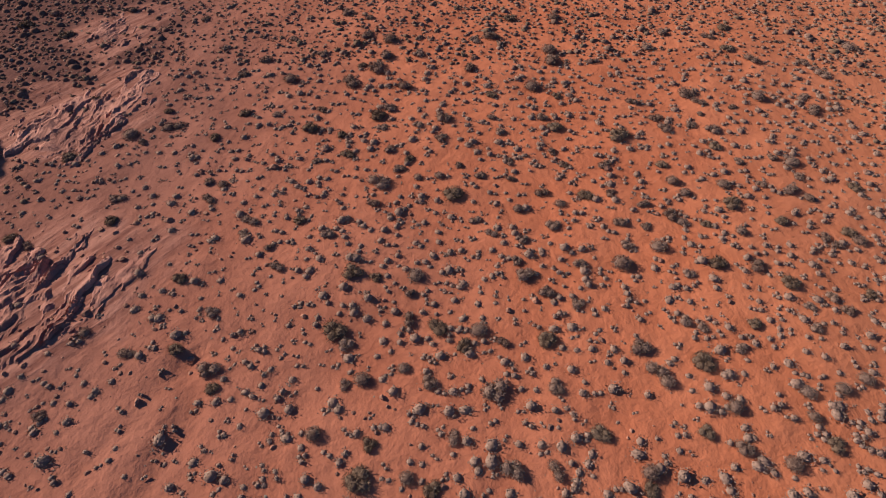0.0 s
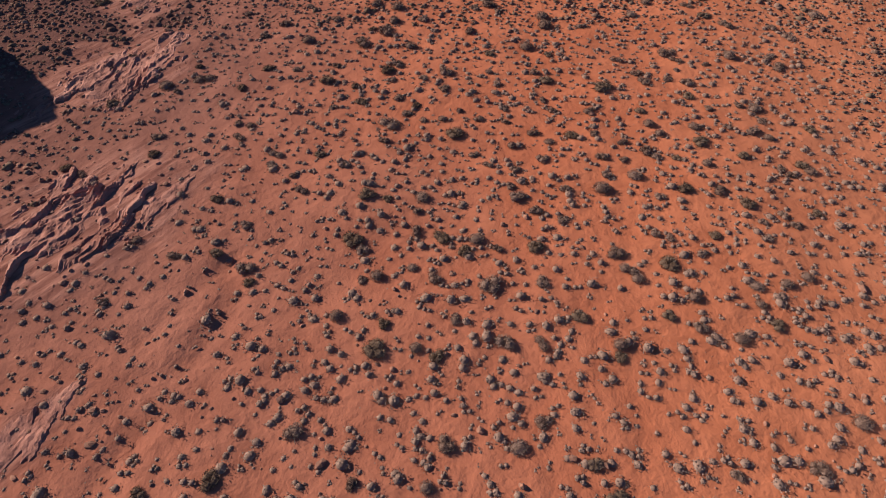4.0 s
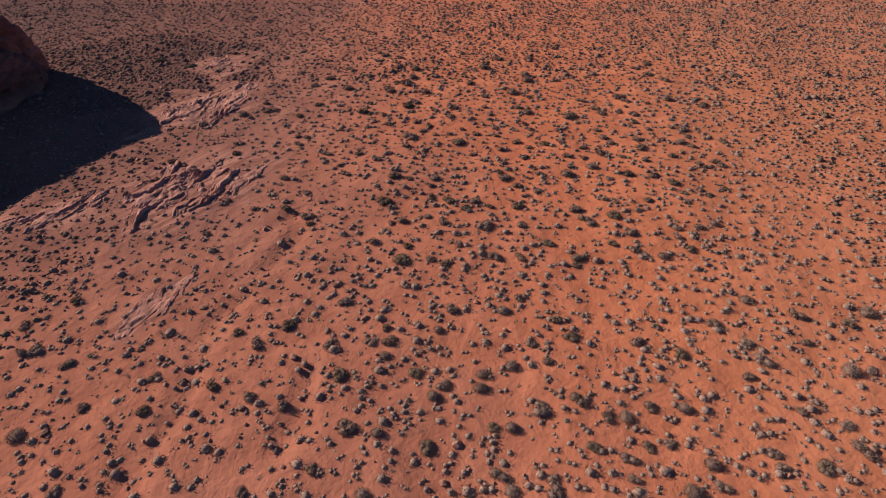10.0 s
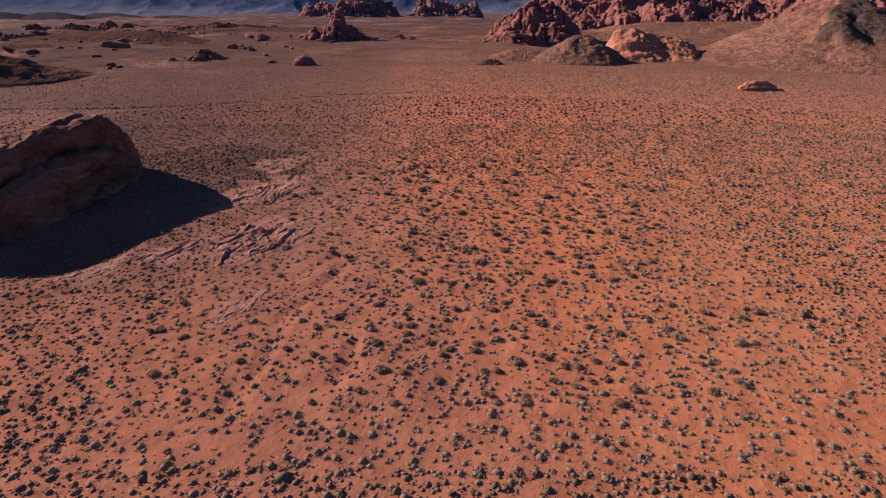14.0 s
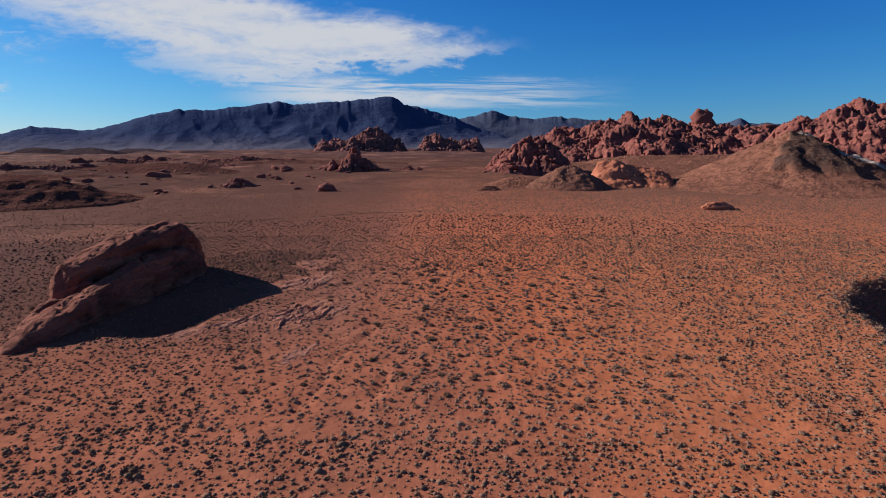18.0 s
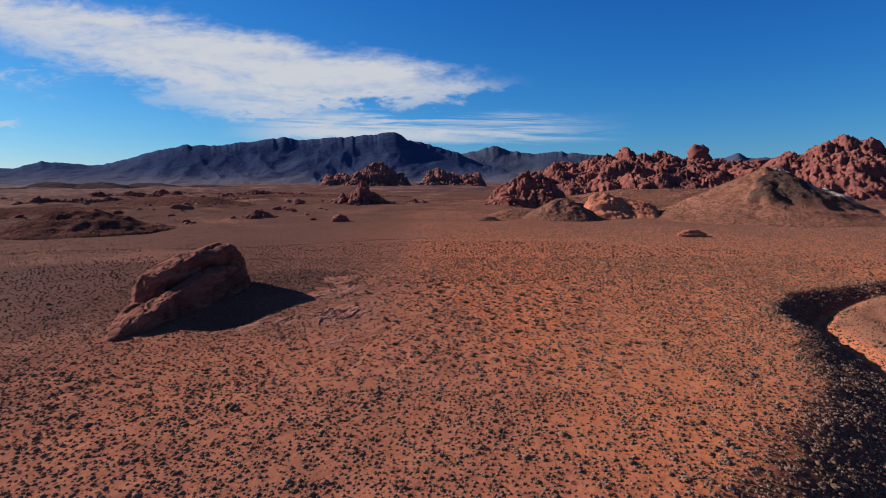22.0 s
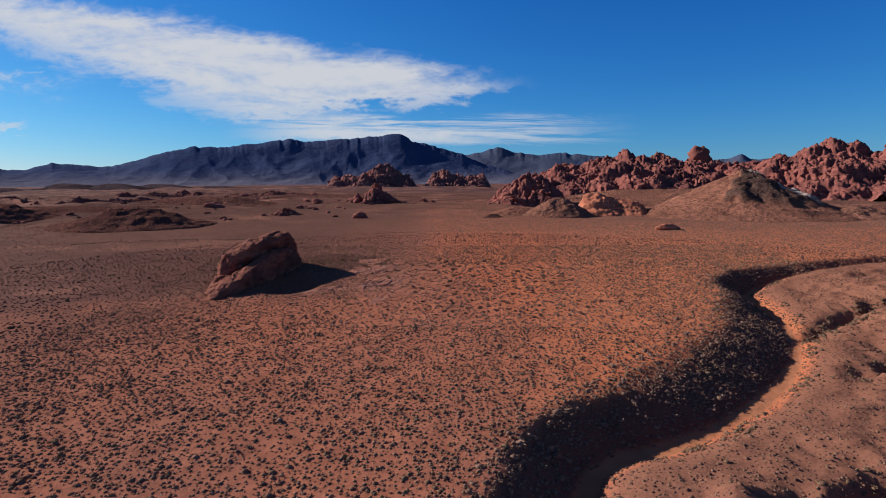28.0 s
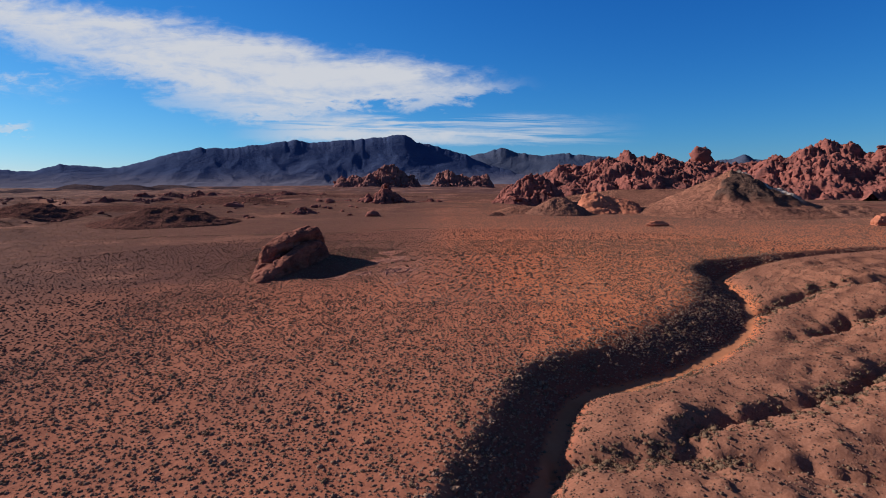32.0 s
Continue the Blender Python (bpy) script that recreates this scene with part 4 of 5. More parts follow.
def rock_shelf(x, y, half_length, half_width, edge, turn, seed):
    """A ragged shelf of tilted beds: each bed rises gently away from the sun and breaks off in a steep, cracked edge."""
    cell = 0.12
    u, v = np.meshgrid(np.arange(-half_length * 1.15, half_length * 1.15, cell), np.arange(-half_width * 1.2, half_width * 1.2, cell), indexing="ij")
    ca, sa = math.cos(radians(turn)), math.sin(radians(turn))
    wx, wy = x + u * ca + v * sa, y + u * sa - v * ca
    warp = fbm(wx / 3.2, wy / 3.2, seed + 3, 3)
    shake = fbm(wx / 0.7, wy / 0.7, seed + 4, 3)
    cb, sb = math.cos(radians(20)), math.sin(radians(20))  # the beds strike across the shelf
    run, cross = u * cb - v * sb, u * sb + v * cb + 2.2 * warp + 0.25 * shake
    streak = fbm(run / 3.0, cross / 0.5, seed + 1, 4)
    inside = step(1 - np.hypot(u / half_length, v / half_width) + 1.1 * (fbm(wx / 2.2, wy / 2.2, seed, 3) - 0.5) + 1.5 * (streak - 0.5), 0.0, 0.45)
    crest = ridged(run / 4.5, cross / 1.5, seed + 5, 3) ** 2
    thin = ridged(run / 1.8, cross / 0.46, seed + 6, 3) ** 2
    crack = step(ridged(run / 7.0 + 0.2 * shake, cross / 2.4, seed + 8, 2), 0.90, 0.97)
    rise = edge * (0.58 * (crest - 0.35) + 0.42 * (thin - 0.35) - 0.6 * crack) + 0.12 * (fbm(wx / 0.4, wy / 0.4, seed + 7, 3) - 0.5)
    z = terrain(wx.ravel(), wy.ravel())["z"].reshape(wx.shape) - 0.2 + inside * (0.24 + rise)
    verts = np.stack([wx - x, wy - y, z - height(x, y)], -1).reshape(-1, 3)
    faces = grid_faces(*u.shape)[:, ::-1]
    faces = faces[inside.ravel()[faces].max(1) > 0.01]
    bed = np.floor(cross.ravel()[faces].mean(1) / 1.5).astype(int)
    root = new("rock_shelf")
    root.location = (x, y, height(x, y))
    for b in np.unique(bed):
        own = faces[bed == b]
        label = np.arange(len(verts))
        while True:  # one label for each unbroken piece of the bed
            low = label[own].min(1)
            was = label.copy()
            np.minimum.at(label, own, np.repeat(low[:, None], own.shape[1], 1))
            label = label[label]
            if (label == was).all():
                break
        for piece in np.unique(label[own[:, 0]]):
            part_faces = own[label[own[:, 0]] == piece]
            if len(part_faces) < 10:
                continue
            used, index = np.unique(part_faces, return_inverse=True)
            layer = new("bed", mesh_from("bed", verts[used], index.reshape(-1, own.shape[1]), MAT_LEDGE, False))
            layer.parent = root
    return tagged(root, "ragged shelf of cracked pink sandstone beds in the slope" if edge > 0.3 else "low pale pink rock shelf worn flush with the sand", "rock", "shelves of bare rock")


for i, (sx, sy, sl, sw, sh, turn) in enumerate(SHELVES):
    rock_shelf(sx, sy, sl, sw, sh, turn, 300 + 20 * i)

# the great tilted boulder
AX = Vector((6.0, 34.0, 0)).normalized()
SIDE = Vector((AX.y, -AX.x, 0))
TOE = Vector((-56.0, 5.5, 0))


def slab(name, stations, seed, parent, label="", lean=0.10):
    """A lofted slab. stations: way along the axis, centre to the right, half width, top, foot."""
    st = np.array(stations, dtype=float)
    n, m = 190, 140
    s = np.linspace(st[0, 0], st[-1, 0], n)
    off, hw, top, foot = (np.interp(s, st[:, 0], st[:, i]) for i in (1, 2, 3, 4))
    a = np.linspace(0, 2 * np.pi, m, endpoint=False)
    ca, sa = np.cos(a), np.sin(a)
    q = (np.abs(ca) ** 4.6 + np.abs(sa) ** 4.6) ** (-1 / 4.6)
    ends = np.clip(np.minimum((s - s[0]) / 1.2, (s[-1] - s) / 1.6), 0.02, 1) ** 0.5
    L = off[:, None] + hw[:, None] * (q * ca)[None, :] * ends[:, None]
    Z = (top + foot)[:, None] / 2 + (top - foot)[:, None] / 2 * (q * sa)[None, :] * ends[:, None]
    L = L + lean * (Z - foot[:, None])  # leans to the right
    S = np.repeat(s[:, None], m, 1)
    big = ridged(S / 7, L / 5, seed, 3, Z / 4) - 0.5
    beds = ridged(S / 16 + 3, L / 4, seed + 6, 3, (Z - 0.26 * S) / 0.9) - 0.5
    fine = fbm(S / 1.3, L / 1.3, seed + 9, 4, Z / 1.0) - 0.5
    joints = step(ridged(S / 5 + 2, L / 6, seed + 12, 2, Z / 5), 0.84, 0.96)
    pits = step(fbm(S / 0.8, L / 0.8, seed + 15, 3, Z / 0.7), 0.58, 0.7)
    chips = ridged(S / 2.6, L / 1.8, seed + 18, 4, (Z - 0.26 * S) / 0.9) - 0.5
    push = 0.7 * big + 1.25 * beds + 0.65 * fine + 0.22 * chips - 1.0 * joints - 0.2 * pits
    L = L + push * ca[None, :] * 0.9
    Z = Z + push * sa[None, :] * 0.75
    P = np.array(TOE)[None, None] + S[..., None] * np.array(AX) + L[..., None] * np.array(SIDE)
    P[..., 2] = Z
    v = P.reshape(-1, 3)
    tri = grid_faces(n, m, True)
    me = mesh_from(name, v - np.array(parent.location), tri, MAT_BOULDER)
    bm = bmesh.new()
    bm.from_mesh(me)
    bmesh.ops.holes_fill(bm, edges=[e for e in bm.edges if e.is_boundary], sides=0)
    bmesh.ops.recalc_face_normals(bm, faces=bm.faces)
    bm.to_mesh(me)
    bm.free()
    ob = new(name, me)
    ob.parent = parent
    return tagged(ob, label)


boulder = new("tilted_boulder")
boulder.location = (-53, 25, 0.5)
tagged(boulder, "huge tilted red sandstone boulder split along its bedding", "boulder")
slab("lower_slab", [(-1.0, 0.1, 0.7, 0.5, -1.0), (5, 0.0, 1.6, 2.7, -1), (10, 0.1, 1.9, 4.3, -1), (18, 0.3, 2.0, 6.1, -1), (22, 0.5, 2.1, 7.3, -1), (27, 0.6, 2.3, 7.8, -1), (31, 0.5, 2.4, 7.6, -1),
                    (34, 0.3, 2.4, 6.8, -0.5), (37, 0.1, 2.1, 4.8, -0.5), (39, -0.1, 1.6, 2.8, -0.5)], 3, boulder)
slab("upper_slab", [(13.6, -7.4, 1.9, 5.4, -1.0), (15, -7.5, 2.4, 7.8, -1), (19.5, -7.0, 2.8, 9.6, -1), (24, -6.2, 3.0, 10.5, -1), (29, -5.5, 3.2, 11.2, -1), (33, -5.0, 3.3, 11.8, -0.5), (36, -4.6, 3.2, 10.8, 0),
                    (38.5, -4.0, 2.9, 8.2, 0), (40.6, -3.2, 2.3, 5.0, 0), (42.4, -2.6, 1.5, 2.4, 0)], 14, boulder, lean=0.30)
slab("apron", [(3, -2.6, 1.2, 0.9, -1.2), (7, -3.8, 1.9, 1.9, -1.2), (12, -5.0, 2.2, 2.8, -1), (17, -6.0, 1.9, 3.0, -1), (22, -6.0, 1.4, 2.4, -1)], 27, boulder)

# ---- plants ----


def low_shape(seed, core):
    """A few faces for one of countless far bushes of radius 1."""
    rnd = np.random.default_rng(seed)
    if core == "tiny":
        a = np.arange(5) * 2 * np.pi / 5
        v = np.concatenate([np.stack([np.cos(a), np.sin(a), a * 0 - 0.1], 1), [[0.1, 0.1, 0.75]]])
        f = np.array([(i, (i + 1) % 5, 5) for i in range(5)])
    else:
        a = np.arange(4) * np.pi / 2
        v = np.concatenate([np.stack([np.cos(a), np.sin(a), a * 0 - 0.1], 1), np.stack([np.cos(a + 0.8) * 0.75, np.sin(a + 0.8) * 0.75, a * 0 + 0.65], 1), [[0, 0, 0.95]]])
        f = np.array([(i, (i + 1) % 4, 4 + i) for i in range(4)] + [((i + 1) % 4, 4 + (i + 1) % 4, 4 + i) for i in range(4)] + [(4 + i, 4 + (i + 1) % 4, 8) for i in range(4)])
    return v * rnd.uniform(0.62, 0.9, (len(v), 1)) * np.array([0.92, 0.92, 0.78]), f


def dome_shape(leaves, seed, lobes, leaf, twigs=0, fine=1):
    """Triangles of a rounded bush of radius 1: overlapping domes of small leaf sprays about hearts darkened for inner
    shade. Gives places, faces and tones.
    """
    rnd = np.random.default_rng(seed)
    a = np.arange(lobes) * 2.4 + rnd.uniform(0, 0.8, lobes)
    reach = rnd.uniform(0.34, 0.52, lobes) if lobes > 1 else np.zeros(1)
    centre = np.stack([np.cos(a) * reach, np.sin(a) * reach, rnd.uniform(0.0, 0.12, lobes)], 1)
    size = rnd.uniform(0.44, 0.66, lobes) if lobes > 1 else np.array([0.92])
    which = rnd.choice(lobes, leaves, p=size ** 2 / (size ** 2).sum())
    d = rnd.normal(size=(leaves, 3))
    d[:, 2] = np.abs(d[:, 2]) * 0.95 - 0.12
    d /= np.linalg.norm(d, axis=1)[:, None]
    bulge = 1 + 0.16 * np.sin(3.1 * d[:, 0] + 5 * d[:, 1] + seed) * np.sin(4.3 * d[:, 2] + 2 * d[:, 0])
    place = centre[which] + d * (size[which] * bulge * rnd.uniform(0.70, 1.04, leaves))[:, None]
    spray = (rnd.uniform(0, 1, leaves) < 0.55)[:, None]  # thin sprays stand out, the other leaves lie along the dome
    out = d + rnd.normal(0, 0.45, d.shape)
    out /= np.linalg.norm(out, axis=1)[:, None]
    t1 = np.cross(out, rnd.normal(size=d.shape))
    t1 /= np.linalg.norm(t1, axis=1)[:, None]
    t2 = np.where(spray, out, np.cross(out, t1))
    w = leaf * rnd.uniform(0.6, 1.4, (leaves, 1))
    t1 = np.where(spray, 0.55, 1.0) * t1
    tall = np.where(spray, 2.6 if leaf < 0.05 else 1.7, 1.3)
    tri = np.stack([place - t1 * w - 0.5 * t2 * w, place + t1 * w - 0.5 * t2 * w, place + t2 * w * tall], 1)
    # leaf tone lightens upwards: the lit cap painted in
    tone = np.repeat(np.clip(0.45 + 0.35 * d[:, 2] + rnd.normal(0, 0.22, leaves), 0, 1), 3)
    if twigs:
        td = rnd.normal(size=(twigs, 3))
        td[:, 2] = np.abs(td[:, 2])
        td /= np.linalg.norm(td, axis=1)[:, None]
        k = rnd.integers(0, lobes, twigs)
        root = centre[k] + td * size[k][:, None] * 0.85
        side = np.cross(td, rnd.normal(size=td.shape)) * 0.018
        tri = np.concatenate([tri, np.stack([root - side, root + side, root + td * rnd.uniform(0.14, 0.36, (twigs, 1)) + rnd.normal(0, 0.04, td.shape)], 1)])
        tone = np.concatenate([tone, np.full(twigs * 3, 0.25)])
    v = tri.reshape(-1, 3)
    f = np.arange(len(v)).reshape(-1, 3)
    hv, hf = unit_ico(fine)
    for c, r in zip(centre, size):
        f = np.concatenate([f, hf + len(v)])
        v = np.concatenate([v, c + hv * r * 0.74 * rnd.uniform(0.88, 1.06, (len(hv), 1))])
        # dark heart tone is painted inner shade, lifted on few-leaf bushes
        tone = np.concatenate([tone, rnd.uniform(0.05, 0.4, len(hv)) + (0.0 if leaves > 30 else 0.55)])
    v = v * (1, 1, 0.86)
    v[:, 2] = np.maximum(v[:, 2], -0.06)
    f = f[v[f][:, :, 2].max(1) > -0.05]  # nothing below the soil
    return v, f, tone


def bush_mesh(name, mat, leaves, seed, lobes, leaf, twigs):
    v, f, tone = dome_shape(leaves, seed, lobes, leaf, twigs, 2)
    return mesh_from(name, v, f, mat, True, tone=tone)


def stem_mesh(name, count, seed):
    """A few bent twigs that rise and fork from the root."""
    rnd = random.Random(seed)
    vs, fs = [], []
    for _ in range(count):
        a, e = rnd.uniform(0, 6.28), rnd.uniform(0.35, 1.2)
        p, w = Vector((0, 0, -0.06)), 0.05
        d = Vector((math.cos(a) * math.cos(e), math.sin(a) * math.cos(e), math.sin(e) * 0.8))
        base = None
        for k in range(4):
            side = d.orthogonal().normalized() * w
            other = d.cross(side).normalized() * w
            ring = [len(vs) + i for i in range(3)]
            vs += [p + side, p - side * 0.5 + other * 0.87, p - side * 0.5 - other * 0.87]
            if base:
                fs += [(base[i], base[(i + 1) % 3], ring[(i + 1) % 3], ring[i]) for i in range(3)]
            base = ring
            p = p + d * 0.3
            d = (d + Vector((rnd.uniform(-0.35, 0.35), rnd.uniform(-0.35, 0.35), rnd.uniform(-0.1, 0.3)))).normalized()
            w *= 0.7
    return mesh_from(name, np.array([list(v) for v in vs]), np.array(fs), MAT_TWIG, True, tone=np.full(len(vs), 0.5))


CREOSOTE = [(bush_mesh("creosote_foliage", MAT_CREOSOTE, 1300, 100 + k, 4 + k % 3, 0.034, 260), stem_mesh("creosote_stem", 9, 200 + k)) for k in range(6)]
BURSAGE = [(bush_mesh("bursage_foliage", MAT_SCRUB, 1300, 120 + k, (1, 3, 2, 4)[k % 4], 0.036, 180), stem_mesh("bursage_stem", 6, 220 + k)) for k in range(8)]


def shrub(x, y, r, kind, rnd):
    foliage, stems = rnd.choice(CREOSOTE if kind == "creosote" else BURSAGE)
    ob = new("creosote_bush" if kind == "creosote" else "bursage_bush", foliage)
    ob.matrix_basis = pose(x, y, height(x, y), 0, 0, rnd.uniform(0, 360)) @ Matrix.Diagonal((r * rnd.uniform(0.85, 1.25), r, r * rnd.uniform(0.72, 0.98), 1))
    st = new("stem", stems)
    st.parent = ob
    if kind == "creosote":
        return tagged(ob, "dark green creosote bush with open wiry branches" if r > 0.75 else "small dark creosote bush on red sand", "shrub", "bushes on the sand")
    return tagged(ob, "rounded grey bursage bush, half dry" if r > 0.45 else "small dry grey bursage tuft on sand", "shrub", "bushes on the sand")


def scatter_bushes(name, xs, ys, rs, blades, seed, mat, label, core, width=0.16, zs=None):
    """Countless bushes in one mesh."""
    rnd = np.random.default_rng(seed)
    z = (terrain(xs, ys)["z"] if zs is None else zs) - 0.03
    kind = rnd.integers(0, 6, len(xs))
    all_v, all_f, tones, count = [], [], [], 0
    for k in range(6):
        if core == "dome":
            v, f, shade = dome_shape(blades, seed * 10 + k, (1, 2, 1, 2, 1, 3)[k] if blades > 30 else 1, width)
        else:
            v, f = low_shape(seed * 10 + k, core)
            shade = np.ones(len(v))
        m = np.nonzero(kind == k)[0]
        a = rnd.uniform(0, 2 * np.pi, len(m))
        r = rs[m][:, None]
        p = v[None] * np.stack([rnd.uniform(0.9, 1.4, len(m)), np.ones(len(m)), rnd.uniform(0.75, 1.1, len(m))], 1)[:, None, :] * r[..., None]
        q = np.stack([p[..., 0] * np.cos(a)[:, None] - p[..., 1] * np.sin(a)[:, None], p[..., 0] * np.sin(a)[:, None] + p[..., 1] * np.cos(a)[:, None], p[..., 2]], -1)
        q = q + np.stack([xs[m], ys[m], z[m]], 1)[:, None, :]
        all_v.append(q.reshape(-1, 3))
        all_f.append((f[None] + (count + np.arange(len(m)) * len(v))[:, None, None]).reshape(-1, 3))
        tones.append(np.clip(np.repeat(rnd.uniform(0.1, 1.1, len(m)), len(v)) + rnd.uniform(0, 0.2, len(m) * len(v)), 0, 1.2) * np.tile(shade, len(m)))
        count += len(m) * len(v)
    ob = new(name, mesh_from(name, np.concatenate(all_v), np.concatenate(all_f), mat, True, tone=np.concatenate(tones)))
    return tagged(ob, label, "shrubs", kind="stuff")


# larger bushes of the near plain, from west to east: place and radius
BUSHES_ROCK_FOOT = [(-19.4, -7.9, 0.36), (-23.1, -4.8, 0.51), (-17, -3.4, 0.41), (-20.5, -3.1, 0.38), (-17.4, -1, 0.37), (-22.8, -0.2, 0.47), (-26.1, 0.7, 0.42), (-25.3,
    0.9, 0.45), (-27.1, 3, 0.47), (-25, 5.2, 0.39), (-18.8, 12.6, 0.37), (-15.8, 15.9, 0.46), (-18.5, 17.1, 0.38), (-24.4, 23.3, 0.40), (-25.7, 23.9, 0.40), (-20, 25.1,
    0.48), (-20.4, 27.1, 0.47), (-25.2, 31.1, 0.61), (-20.6, 32.7, 0.39), (-15.7, 32.9, 0.40), (-21.8, 33.5, 0.68), (-18.9, 34.4, 0.73), (-19.9, 36.2, 0.38), (-25.9,
    38.1, 0.43), (-32.1, 39.1, 0.39), (-15.4, 40.8, 0.54), (-24.3, 42.1, 0.36), (-17.7, 44.8, 0.43), (-32.2, 47.5, 0.69), (-36.5, 49.4, 0.70), (-20.7, 49.9, 0.46),
    (-34.9, 51.4, 0.52), (-27.9, 51.8, 0.47)]
BUSHES_WEST = [(-10.4, -7.9, 0.36), (-7.3, -6.8, 0.37), (-9.5, -3, 0.41), (-11.5, -2.4, 0.42), (-13.8, -1.7, 0.37), (-7.6, 1.5, 0.43), (-12.1, 1.5, 0.46), (-13.5, 2.4,
    0.37), (-10.5, 3, 0.48), (-7.2, 5, 0.64), (-11.1, 13.9, 0.38), (-11.5, 14.9, 0.61), (-13.5, 16, 0.40), (-12.2, 18.3, 0.42), (-14.5, 20.5, 0.44), (-9.3, 21.3, 0.45),
    (-10, 22.8, 0.36), (-11.7, 23.8, 0.37), (-8.5, 24.8, 0.41), (-11.6, 24.9, 0.48), (-14.6, 26.9, 0.46), (-14, 28.2, 0.37), (-15, 28.5, 0.40), (-8.2, 30.3, 0.38), (-9.1,
    33.9, 0.68), (-11.8, 35.6, 0.37), (-14.2, 35.9, 0.54), (-8.6, 36.1, 0.46), (-11.5, 40, 0.66), (-14, 42.7, 0.69), (-9.5, 43.7, 0.51), (-12.3, 46.3, 0.39), (-8.1, 50.8,
    0.67)]
BUSHES_WEST_SAND = [(-4.6, -8.1, 0.41), (-4.2, -4.8, 0.37), (-5.8, -4.5, 0.62), (-6.7, -1, 0.50), (-4.2, 0.5, 0.38), (-5.2, 1.6, 0.39), (-4, 1.7, 0.53), (-4.2, 2.7,
    0.41), (-3.7, 9.4, 0.73), (-3.3, 11, 0.41), (-5.9, 11.5, 0.44), (-4.7, 14, 0.38), (-3.9, 14.2, 0.44), (-4.9, 16.2, 0.43), (-5.6, 17, 0.70), (-3.6, 20.4, 0.41), (-4.9,
    20.7, 0.60), (-6.7, 23.6, 0.47), (-4.2, 26.1, 0.49), (-3.9, 28.1, 0.77), (-6.2, 31, 0.46), (-3.3, 31.4, 0.46), (-6.8, 33.1, 0.40), (-4, 33.8, 0.44), (-4.3, 35.1,
    0.66), (-3.6, 36.1, 0.58), (-6.8, 39.6, 0.84), (-4.8, 41.5, 0.91), (-6.1, 42.1, 0.37), (-4.2, 43.4, 0.65), (-4, 45.9, 0.67), (-6, 46.7, 0.68), (-6, 49.4, 0.45)]
BUSHES_WEST_OF_MIDDLE = [(2.1, -7.1, 0.48), (-1.6, -5.6, 0.44), (2, -4.4, 0.40), (-1.3, -2.4, 0.42), (1.4, -1.8, 0.43), (-0.7, -1.6, 0.46), (-2.3, -0.8, 0.53), (1.6,
    -0.8, 0.41), (-1, 2.6, 0.37), (-0.1, 4.5, 0.53), (-0.5, 9, 0.48), (-1.6, 9.5, 0.39), (0.4, 11.3, 0.41), (-0.6, 14, 0.49), (-1.9, 14.8, 0.36), (1.1, 16, 0.46), (1.9,
    16.9, 0.50), (-0.2, 17.2, 0.53), (-1.7, 17.6, 0.45), (-1.7, 19.4, 0.37), (-1.4, 20.5, 0.51), (2.1, 24.7, 0.41), (0.8, 27, 0.79), (-1.4, 28.5, 0.37), (0, 28.6, 0.37),
    (-2.7, 29.4, 0.49), (1.2, 29.7, 0.41), (-2, 30.4, 0.38), (0.1, 32.5, 0.51), (-1.5, 34, 0.40), (0.4, 34.8, 0.69), (-2.6, 38.9, 0.61), (-1.6, 43.5, 0.65)]
BUSHES_MIDDLE = [(4.7, -8, 0.46), (2.6, -7.9, 0.41), (4.7, -7.4, 0.39), (2.9, -4.4, 0.40), (4.6, -3.2, 0.59), (3.3, -0.2, 0.44), (5.5, 0.1, 0.38), (4.7, 1.5, 0.36), (3.2,
    4.3, 0.45), (4.5, 5.5, 0.50), (4.9, 9.8, 0.42), (3, 9.8, 0.59), (2.6, 13.5, 0.70), (5.5, 13.7, 0.52), (3.1, 16.2, 0.40), (5.4, 16.3, 0.58), (5.7, 19.3, 0.46), (4.6,
    20.4, 0.63), (4.3, 21.4, 0.39), (4.8, 23.1, 0.40), (3, 23.6, 0.40), (4.8, 25.6, 0.38), (6.5, 27, 0.50), (4.7, 28.4, 0.40), (2.7, 28.6, 0.44), (4.7, 30, 0.38), (4.3,
    33.2, 0.40), (3.8, 34.8, 0.37), (4, 37.5, 0.47), (2.4, 41.4, 0.63), (3.2, 45.7, 0.58), (4.7, 46.3, 0.78), (6.4, 49.4, 0.66)]
BUSHES_EAST_OF_MIDDLE = [(8.6, -7.3, 0.37), (8.7, -6.2, 0.41), (7, -5.6, 0.39), (10, -5.5, 0.44), (8.2, -3.7, 0.44), (9.2, -3.7, 0.41), (10.8, -3.1, 0.53), (6.8, -2.7,
    0.54), (7.2, 2, 0.47), (6.6, 3.5, 0.38), (8.9, 8.9, 0.36), (9, 9.6, 0.42), (7.2, 11.4, 0.46), (10.9, 13.9, 0.44), (10.6, 14.5, 0.56), (10, 15.8, 0.57), (7.3, 18.5,
    0.46), (10.3, 21.2, 0.61), (7.9, 21.2, 0.42), (6.8, 24.2, 0.48), (10.8, 24.3, 0.44), (7.5, 26, 0.39), (9.2, 26.7, 0.50), (10.8, 26.8, 0.43), (8.3, 29.7, 0.38), (7.8,
    31, 0.42), (8.2, 33.7, 0.68), (7.5, 34.8, 0.45), (8.9, 37.3, 0.38), (7.2, 38.6, 0.74), (9.2, 42.2, 0.64), (9.2, 43.9, 0.66), (10.4, 49.4, 0.61)]
